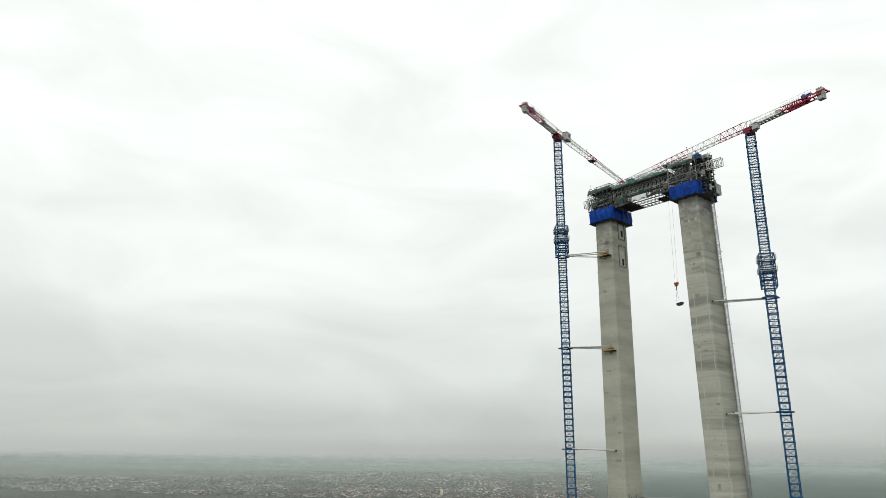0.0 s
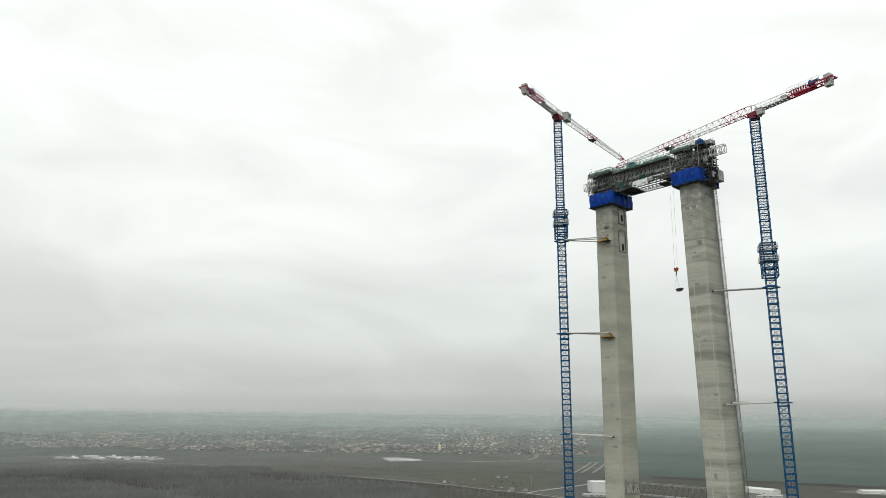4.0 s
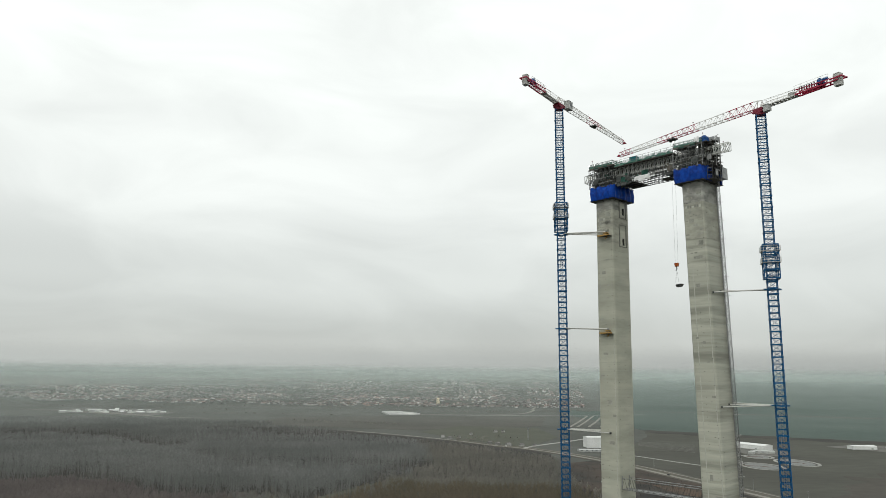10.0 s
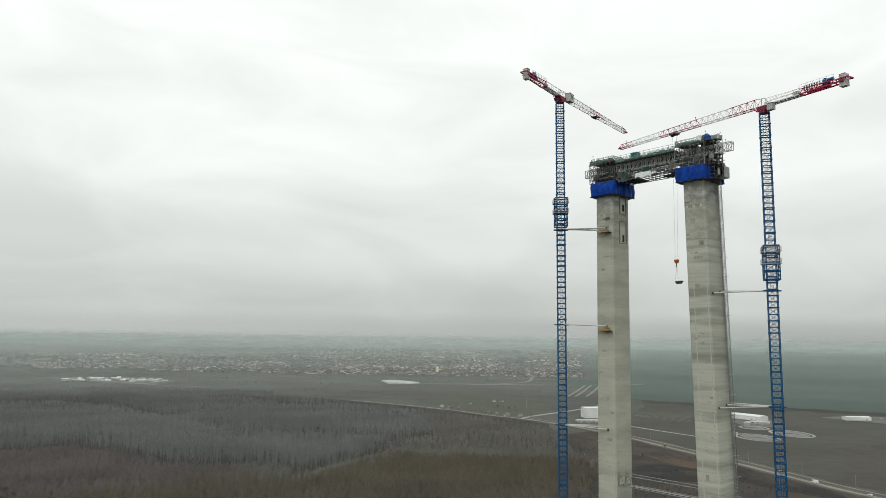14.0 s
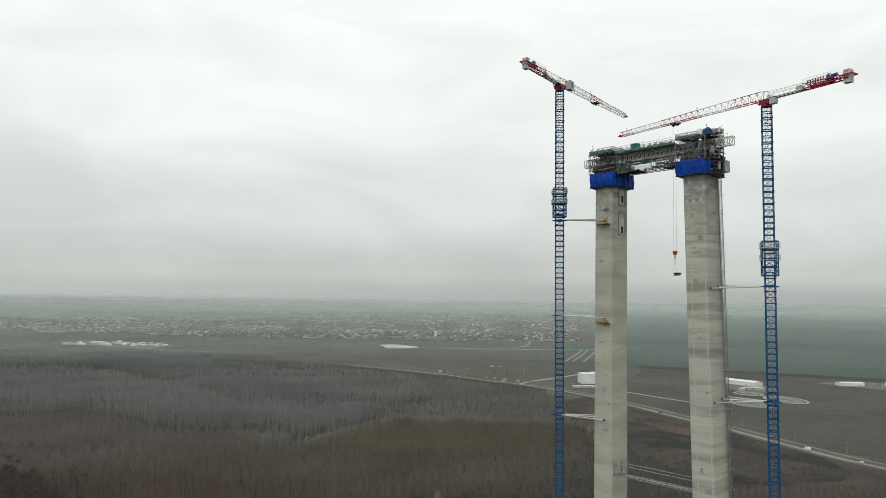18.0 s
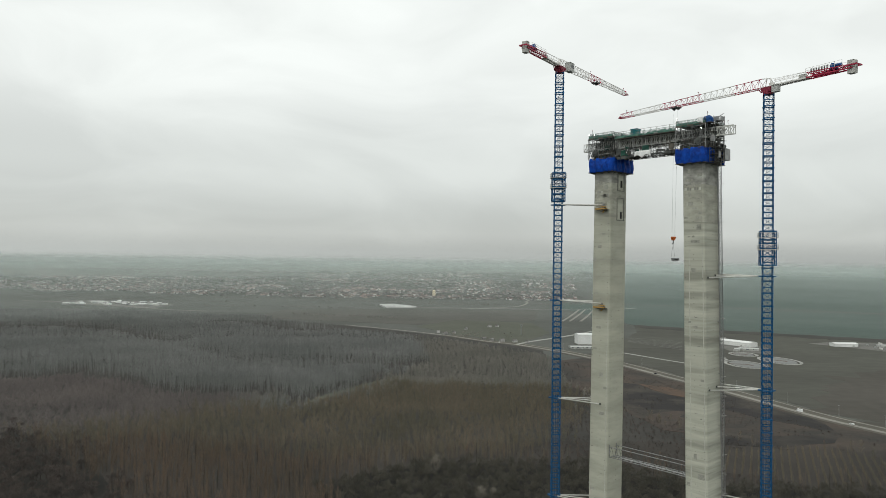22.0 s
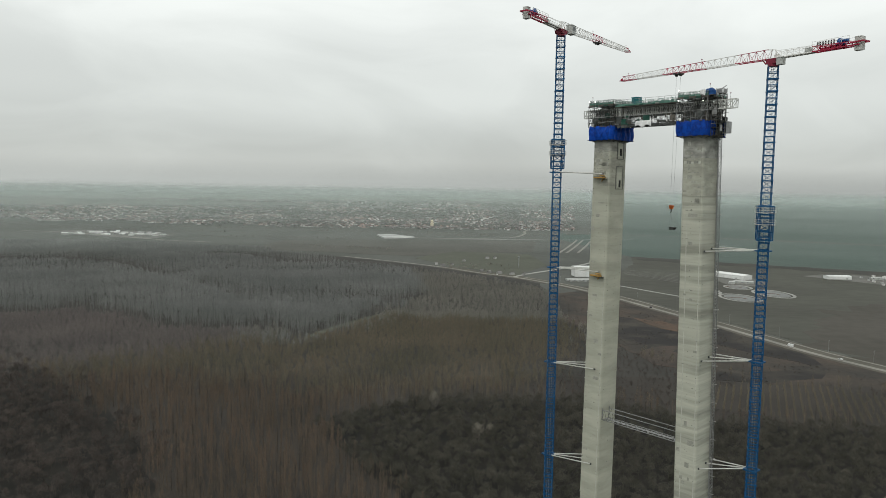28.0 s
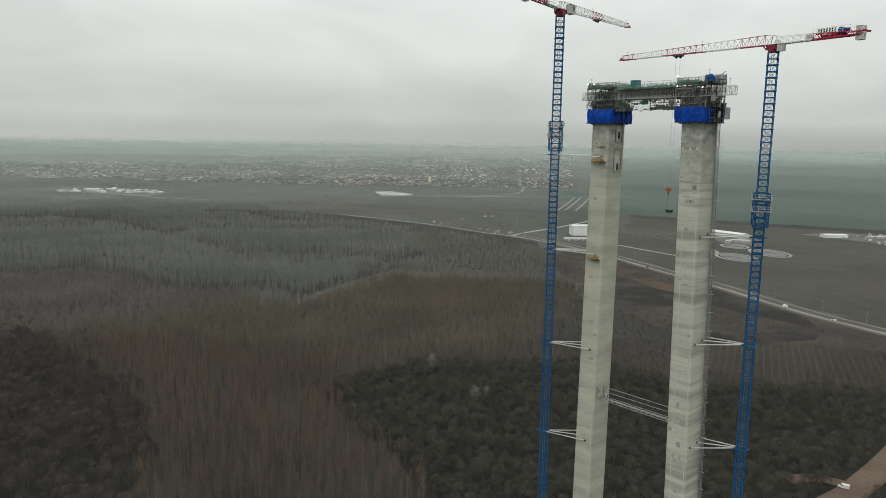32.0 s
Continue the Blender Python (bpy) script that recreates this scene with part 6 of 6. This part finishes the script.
    # hedges and trees along roads and in front of the town
    spots = [(x + rng.uniform(-8, 8), y + rng.uniform(-8, 8)) for k in range(40) for x, y in [(20 + rng.uniform(0, 130), 1490 + rng.uniform(0, 130))]]
    for x0, y0, x1, y1, n in ((-1500, 2700, -700, 2560, 110), (-820, 2380, -300, 2330, 80), (-520, 2720, 180, 2690, 130), (-60, 2560, 260, 2600, 60), (330, 2640, 640, 2760, 60), (-1150, 2820, -300, 2860, 150), (-420, 2060, -120, 1960, 60)):
        for _ in range(n):
            t = rng.random()
            spots.append((x0 + (x1 - x0) * t + rng.normal() * 6, y0 + (y1 - y0) * t + rng.normal() * 9 + 20 * noise.noise((t * 9, x0 / 50, 3))))
    grove("hedgerow_trees", [scrub(rng, 7, 8, 40, 0.35) for _ in range(4)], spots, M_MIXED, "hedgerows and scattered bare trees before the town", "hedgerow", 8, (0.5, 1.2))


make_woods()


def single_tree(x, y, h, w, label, n, group=""):
    root = thing("bare_tree", pose(x, y, 0), label, "tree", group)
    g = np.random.default_rng(n)
    t = Build().pipe((0, 0, 0), (0.2, 0.1, h * 0.45), 0.3, 7, 0.16)
    part("trunk", t, M_BARK, root)
    lb = Build()
    for k in range(9):
        a = k * 2.4
        z = h * (0.2 + 0.03 * k)
        lb.pipe((0.1, 0, z), (w * 0.36 * math.cos(a), w * 0.36 * math.sin(a), z + h * 0.42), 0.1, 5, 0.03)
    part("limbs", lb, M_BARK, root)
    tri = crowned(g, h, 0.25, w, 420, 0.06, 0.1, 1.1)[3:]
    b = Build()
    for k, p in enumerate(tri):
        b.v += [tuple(q) for q in p]
        b.f.append((3 * k, 3 * k + 1, 3 * k + 2))
    part("crown", b, M_PALETWIG, root)


for k, (x, y, h, w) in enumerate(((-2, 556, 14, 13), (29, 486, 12, 13), (38, 492, 9, 8))):
    single_tree(x, y, h, w, "pale bare tree standing out of the dark scrub", 40 + k, "pale trees in the scrub")


# ---- town and far buildings ----
def house_mesh(w, d, h, roof, roofing):
    b = Build().box((0, 0, h / 2), (w, d, h)).mesh("wall", M_WALL)
    o = 0.5
    r = Build()
    r.v = [(-w / 2 - o, -d / 2 - o, h), (w / 2 + o, -d / 2 - o, h), (w / 2 + o, d / 2 + o, h), (-w / 2 - o, d / 2 + o, h), (-w / 2 - o, 0, h + roof), (w / 2 + o, 0, h + roof)]
    r.f = [(0, 1, 5, 4), (2, 3, 4, 5), (0, 4, 3), (1, 2, 5), (0, 3, 2, 1)]
    return b, r.mesh("roof", roofing)


def town():
    g = random.Random(17)
    kinds = [house_mesh(g.uniform(8, 17), g.uniform(7, 10), g.uniform(3, 6), g.uniform(2, 3.2), (M_ROOF, M_CLAY, M_ROOF)[k % 3]) for k in range(12)]
    count = 0
    while count < 260:
        x, y = g.uniform(-1900, 560), g.uniform(2930, 3500)
        if abs(x) > 0.66 * y or (x > 280 and y < 3150):
            continue
        z = rise(x, y) - 0.6
        root = thing("house", pose(x, y, z, 0, 0, g.uniform(0, 180)), "small pale rendered town house with a pitched roof", "house", "houses of the town")
        w, r = g.choice(kinds)
        part("wall", w, None, root)
        part("roof", r, None, root)
        count += 1
    # the rest of the town, too far to tell apart
    walls, roofs = Build(), Build()
    for _ in range(5200):
        y = 2960 + 1800 * g.random() ** 1.15
        x = g.uniform(-0.66 * y, 0.19 * y)
        if noise.noise((x / 300, y / 220, 31)) < -0.45 + 0.3 * g.random():
            continue
        z = rise(x, y) - 1
        w, d, h = g.uniform(6, 10) * (1 if g.random() < 0.93 else 2.6), g.uniform(6, 9), g.uniform(3, 6.5)
        t = g.uniform(0, 180)
        walls.box((x, y, z + h / 2), (w, d, h), t)
        ca, sa = math.cos(radians(t)), math.sin(radians(t))
        at = lambda u, v, k: (x + ca * u - sa * v, y + sa * u + ca * v, z + k)
        u, v = w / 2 + 0.4, d / 2 + 0.4
        k = len(roofs.v)
        roofs.v += [at(-u, -v, h), at(u, -v, h), at(u, v, h), at(-u, v, h), at(-u, 0, h + 2.2), at(u, 0, h + 2.2)]
        roofs.f += [tuple(k + i for i in q) for q in ((0, 1, 5, 4), (2, 3, 4, 5), (0, 4, 3), (1, 2, 5))]
    tagged(part("far_houses", walls, M_FARWALL), "dense far rows of pale low town houses", "houses", kind="stuff")
    tagged(part("far_roofs", roofs, M_FARROOF), "dull roofs of the far town houses", "roofs", kind="stuff")
    trees = []
    for _ in range(5600):
        y = 2920 + 1880 * g.random()
        x = g.uniform(-0.66 * y, 0.2 * y)
        trees.append((x, y, rise(x, y)))
    q = np.random.default_rng(33)
    grove("town_trees", [scrub(q, 10, 9, 13, 0.8) for _ in range(3)], trees, M_TOWNTREE, "bare garden and street trees among the houses", "trees", 34, (0.6, 1.3))
    # apartment blocks
    for x, y, w, d, h in ((-1700, 3900, 60, 14, 17), (-1450, 4050, 45, 14, 17), (-1100, 4150, 70, 14, 15), (-820, 3950, 60, 14, 15), (-560, 4050, 80, 14, 15), (-330, 4000, 70, 14, 15), (-120, 4080, 60, 14, 15), (60, 3800, 26, 16, 30), (110, 4250, 30, 18, 32), (300, 4000, 60, 14, 15), (420, 3900, 40, 14, 17), (520, 4200, 70, 14, 15), (-1900, 3750, 60, 14, 12), (640, 4300, 60, 14, 14)):
        z = rise(x, y) - 2
        root = thing("apartment_block", pose(x, y, z), "pale concrete apartment block with rows of windows", "apartment block", "apartment blocks of the town")
        part("wall", Build().box((0, 0, h / 2), (w, d, h)), M_WALL, root)
        part("roof", Build().box((0, 0, h + 0.4), (w + 0.6, d + 0.6, 0.8)), M_ROOF, root)
        for k in range(int(h // 3.2)):
            part("window_band", Build().box((0, -d / 2 - 0.05, 2 + 3.1 * k), (w * 0.94, 0.1, 1.2)), M_GLASS, root)


town()


def church(x, y):
    root = thing("church", pose(x, y, rise(x, y)), "pale church with a gilded dome and a porch tower", "church")
    root.scale = (0.95, 0.95, 0.68)
    part("nave", Build().box((0, 10, 7), (15, 30, 14)), M_CREAM, root)
    part("nave_roof", Build().loft([(-8, -5.5, 14), (8, -5.5, 14), (8, 25.5, 14), (-8, 25.5, 14)], [(-0.5, -3, 18), (0.5, -3, 18), (0.5, 23, 18), (-0.5, 23, 18)]), M_GOLD, root)
    part("drum", Build().pipe((0, 8, 14), (0, 8, 26), 6.5, 16), M_CREAM, root)
    d = Build()
    prof = [(7.2, 26), (7.6, 28.5), (6.6, 31.5), (4.2, 34), (1.6, 36), (0.3, 39)]
    for (r0, z0), (r1, z1) in zip(prof, prof[1:]):
        d.pipe((0, 8, z0), (0, 8, z1), r0, 18, r1)
    part("dome", d, M_GOLD, root, "gilded onion dome")
    part("cross", Build().beam((0, 8, 39), (0, 8, 42), 0.3).beam((-0.9, 8, 41), (0.9, 8, 41), 0.3), M_GOLD, root)
    part("porch_tower", Build().box((0, -7, 9), (8, 7, 18)), M_CREAM, root)
    part("porch_roof", Build().pipe((0, -7, 18), (0, -7, 24), 4.8, 8, 0.3), M_GOLD, root)


church(-32, 3135)


def hall(x, y, turn, w, d, h, label, roof=1.6, cover=None, plain=False):
    root = thing("industrial_hall", pose(x, y, 0.3, 0, 0, turn), label, "hall", "white halls of the depot")
    part("wall", Build().box((0, 0, h / 2), (w, d, h)), cover or M_HALL, root)
    r = Build()
    o = 0.4
    r.v = [(-w / 2 - o, -d / 2 - o, h), (w / 2 + o, -d / 2 - o, h), (w / 2 + o, d / 2 + o, h), (-w / 2 - o, d / 2 + o, h), (-w / 2 - o, 0, h + roof), (w / 2 + o, 0, h + roof)]
    r.f = [(0, 1, 5, 4), (2, 3, 4, 5), (0, 4, 3), (1, 2, 5), (0, 3, 2, 1)]
    part("roof", r, cover or M_HALL, root)
    part("plinth", Build().box((0, 0, 0.5), (w + 0.1, d + 0.1, 1.0)), M_PATCH, root)
    if plain:
        part("door", Build().box((w * 0.3, -d / 2 - 0.06, 2.0), (4, 0.12, 4)), M_GREYP, root, "grey roller door")
        return
    for k in range(max(1, int(w // 14))):
        part("door", Build().box((-w / 2 + 7 + 14 * k, -d / 2 - 0.06, 2.0), (4, 0.12, 4)), M_GREYP, root, "grey roller door")
    for k in range(max(1, int(w // 9))):
        part("window", Build().box((-w / 2 + 4.5 + 9 * k, -d / 2 - 0.05, h - 1.2), (4.5, 0.1, 0.9)), M_GLASS, root)


hall(297, 1428, 4, 50, 30, 20, "tall white cubic batching hall", plain=True)
hall(268, 1352, 4, 46, 18, 4, "low pale shed in front of the tall hall", 1.2, M_GREYP)
hall(592, 1440, -58, 90, 26, 9, "long white sheet metal hall", 2.4, plain=True)
hall(585, 1352, -12, 34, 14, 4.5, "low pale workshop beside the long hall", 1.4, M_GREYP)
hall(560, 1345, 60, 20, 10, 4, "low pale site office", 1.0, M_GREYP)
hall(815, 1440, 2, 48, 20, 7, "white roadside shed in a compound", plain=True)
hall(905, 1440, -10, 40, 14, 4, "low pale compound building", 1.2, M_GREYP)


def compound():
    g = random.Random(13)
    for k in range(34):
        x, y = g.uniform(850, 985), g.uniform(1330, 1500)
        if abs(x - 905) < 24 and abs(y - 1440) < 14:
            continue
        paint, word = g.choice(((M_WHITE, "white"), (M_GREYP, "grey"), (M_WINCH, "blue"), (M_STEEL, "dull grey"), (M_GREYP, "grey"), (M_WHITE, "white")))
        root = thing("site_container", pose(x, y, 0.26, 0, 0, g.choice((-10, 80)) + g.uniform(-5, 5)), word + " steel container standing in the roadside compound", "container", "containers in the compound")
        w, h = g.uniform(6, 13), g.uniform(2.4, 3.4)
        part("body", Build().box((0, 0, h / 2), (w, 2.6, h)), paint, root)
        part("roof", Build().box((0, 0, h + 0.05), (w + 0.1, 2.7, 0.1)), M_STEEL, root)
        part("door", Build().box((0.2 * w, -1.32, 1.05), (1.1, 0.05, 2.1)), M_DARK, root)


compound()


def shipyard():
    g = random.Random(9)
    for k in range(40):
        x = -1262 + 335 * (k + g.uniform(0, 1.6)) / 41
        y = 2455 + g.uniform(-90, 75)
        w, d, h = g.uniform(9, 20) * (2.2 if k % 6 == 2 else 1), g.uniform(10, 24), g.uniform(2.5, 6.0)
        root = thing("warehouse", pose(x, y, 0, 0, 0, 12 + g.uniform(-14, 14)), "pale warehouse shed in a row at the town edge", "warehouse", "pale warehouses")
        part("wall", Build().box((0, 0, h / 2), (w, d, h)), g.choice((M_HALL, M_HALL, M_WALL, M_GREYP)), root)
        r = Build()
        u, v = w / 2 + 0.4, d / 2 + 0.4
        r.v = [(-u, -v, h), (u, -v, h), (u, v, h), (-u, v, h), (-u, 0, h + 1.4), (u, 0, h + 1.4)]
        r.f = [(0, 1, 5, 4), (2, 3, 4, 5), (0, 4, 3), (1, 2, 5), (0, 3, 2, 1)]
        part("roof", r, g.choice((M_HALL, M_HALL, M_WALL, M_ROOF, M_GREYP)), root)
    for k in range(24):
        t = k / 23
        bend = (1 - t) ** 2, 2 * t * (1 - t), t * t
        x, y = (sum(k * v for k, v in zip(bend, c)) + g.uniform(-3, 3) for c in ((-1740, -1560, -1470), (3040, 2720, 3130)))
        root = thing("terrace_house", pose(x, y, rise(x, y) - 0.5, 0, 0, 15 + g.uniform(-8, 8)), "white terrace house in a curved row", "house", "curved white terrace")
        h = g.uniform(5.5, 8)
        part("wall", Build().box((0, 0, h / 2), (g.uniform(9, 11), 9, h)), M_WALL, root)
        part("roof", Build().loft([(-6, -5, h), (6, -5, h), (6, 5, h), (-6, 5, h)], [(-5, -0.5, h + 2.4), (5, -0.5, h + 2.4), (5, 0.5, h + 2.4), (-5, 0.5, h + 2.4)]), M_CLAY, root)
    root = thing("lattice_mast", pose(-1075, 2400, 0), "thin lattice radio mast", "mast")
    part("pole", Build().pipe((0, 0, 0), (0, 0, 26), 0.8, 6, 0.3), M_STEEL, root)
    part("aerial", Build().box((0, 0, 25), (1.6, 1.6, 1.2)), M_WHITE, root)
    root = thing("greenhouse", pose(-186, 2402, 0, 0, 0, 24), "block of long pale plastic greenhouse tunnels", "greenhouse")
    for k in range(9):
        b, a, w = Build(), 17.0 * k, 112 - 6.5 * k
        arch = [(a + 14 * (0.5 - 0.5 * math.cos(math.pi * i / 6)), 5.0 * math.sin(math.pi * i / 6)) for i in range(7)]
        b.loft([(3.0 * k, y, z) for y, z in arch], [(3.0 * k + w, y, z) for y, z in arch])
        part("bay", b, M_GREYP if k % 4 else M_WALL, root)
    for x, y in ((90, 1480), (105, 1465), (125, 1452), (150, 1440), (10, 1580), (30, 1600), (-5, 1615), (60, 1690), (120, 1760), (140, 1770), (175, 1440)):
        s = g.uniform(6, 10)
        root = thing("roadside_house", pose(x, y, 0, 0, 0, g.uniform(0, 90)), "small pale roadside building", "house", "roadside houses")
        part("wall", Build().box((0, 0, 1.8), (s, 7, 3.6)), M_WALL, root)
        part("roof", Build().loft([(-s / 2 - 0.4, -4, 3.6), (s / 2 + 0.4, -4, 3.6), (s / 2 + 0.4, 4, 3.6), (-s / 2 - 0.4, 4, 3.6)], [(-s / 2, -0.2, 5.6), (s / 2, -0.2, 5.6), (s / 2, 0.2, 5.6), (-s / 2, 0.2, 5.6)]), M_ROOF, root)
    root = thing("water_tower", pose(179, 1582, 0), "slender grey water tower beside the meadow", "water tower")
    part("shaft", Build().pipe((0, 0, 0), (0, 0, 20), 1.0, 8), M_STEEL, root)
    part("tank", Build().pipe((0, 0, 20), (0, 0, 24), 2.2, 12), M_STEEL, root)


shipyard()


# ---- vehicles ----
def vehicle(x, y, z, turn, size, paint, label, kind="car"):
    L, W, H = size
    root = thing("van" if kind == "van" else "car", pose(x, y, z, 0, 0, turn), label, kind, "vehicles on the roads" if kind != "van" else "")
    b = Build()
    side = [(-L / 2, 0.35), (L / 2, 0.35), (L / 2, 0.9), (L / 2 - 0.9, 1.15), (L / 2 - 1.7, H), (-L / 2 + 0.1, H), (-L / 2, H - 0.3)]
    b.loft([(px, -W / 2, pz) for px, pz in side], [(px, W / 2, pz) for px, pz in side])
    part("body", b, paint, root)
    part("windscreen", Build().beam((L / 2 - 0.95, 0, 1.2), (L / 2 - 1.6, 0, H - 0.12), W * 0.86, 0.06), M_GLASS, root)
    for s in (-1, 1):
        part("side_window", Build().box((L / 2 - 2.0, s * W / 2, H - 0.5), (0.9, 0.05, 0.6)), M_GLASS, root)
        for px in (-L / 2 + 1.0, L / 2 - 1.0):
            w = part("wheel", Build().pipe((px, s * W / 2 - s * 0.22, 0.36), (px, s * W / 2 + s * 0.02, 0.36), 0.36, 12), M_RUBBER, root)
            part("rim", Build().pipe((px, s * W / 2, 0.36), (px, s * W / 2 + s * 0.03, 0.36), 0.2, 10), M_STEEL, w)
        part("headlight", Build().box((L / 2, s * W * 0.36, 0.75), (0.06, 0.3, 0.2)), M_WHITE, root)


def pole(x, y):
    root = thing("utility_pole", pose(x, y, 0), "tall pale concrete utility pole beside the road", "pole", "utility poles")
    part("shaft", Build().pipe((0, 0, 0), (0, 0, 13), 0.2, 6, 0.12), M_STEEL, root)
    part("crossarm", Build().beam((-1.1, 0, 12.2), (1.1, 0, 12.2), 0.16), M_STEEL, root)


for k in range(6, 14):
    x, y = ROAD[k]
    pole(x + 24, y + 8)


vehicle(222, 359, 0.41, 140, (5.5, 2.0, 2.4), M_VAN, "white delivery van parked on the dirt road", "van")
for x, y, s, mt in ((402, 797, (7.5, 2.4, 3.0), M_VAN), (318, 1052, (4.6, 1.9, 1.6), M_BLACK), (425, 735, (4.6, 1.9, 1.6), M_VAN), (270, 1190, (4.6, 1.9, 1.6), M_VAN), (118, 1430, (4.6, 1.9, 1.6), M_VAN)):
    vehicle(x, y, 0.46, 112, s, mt, "car driving on the pale country road" if s[0] < 5 else "white box van driving on the country road")
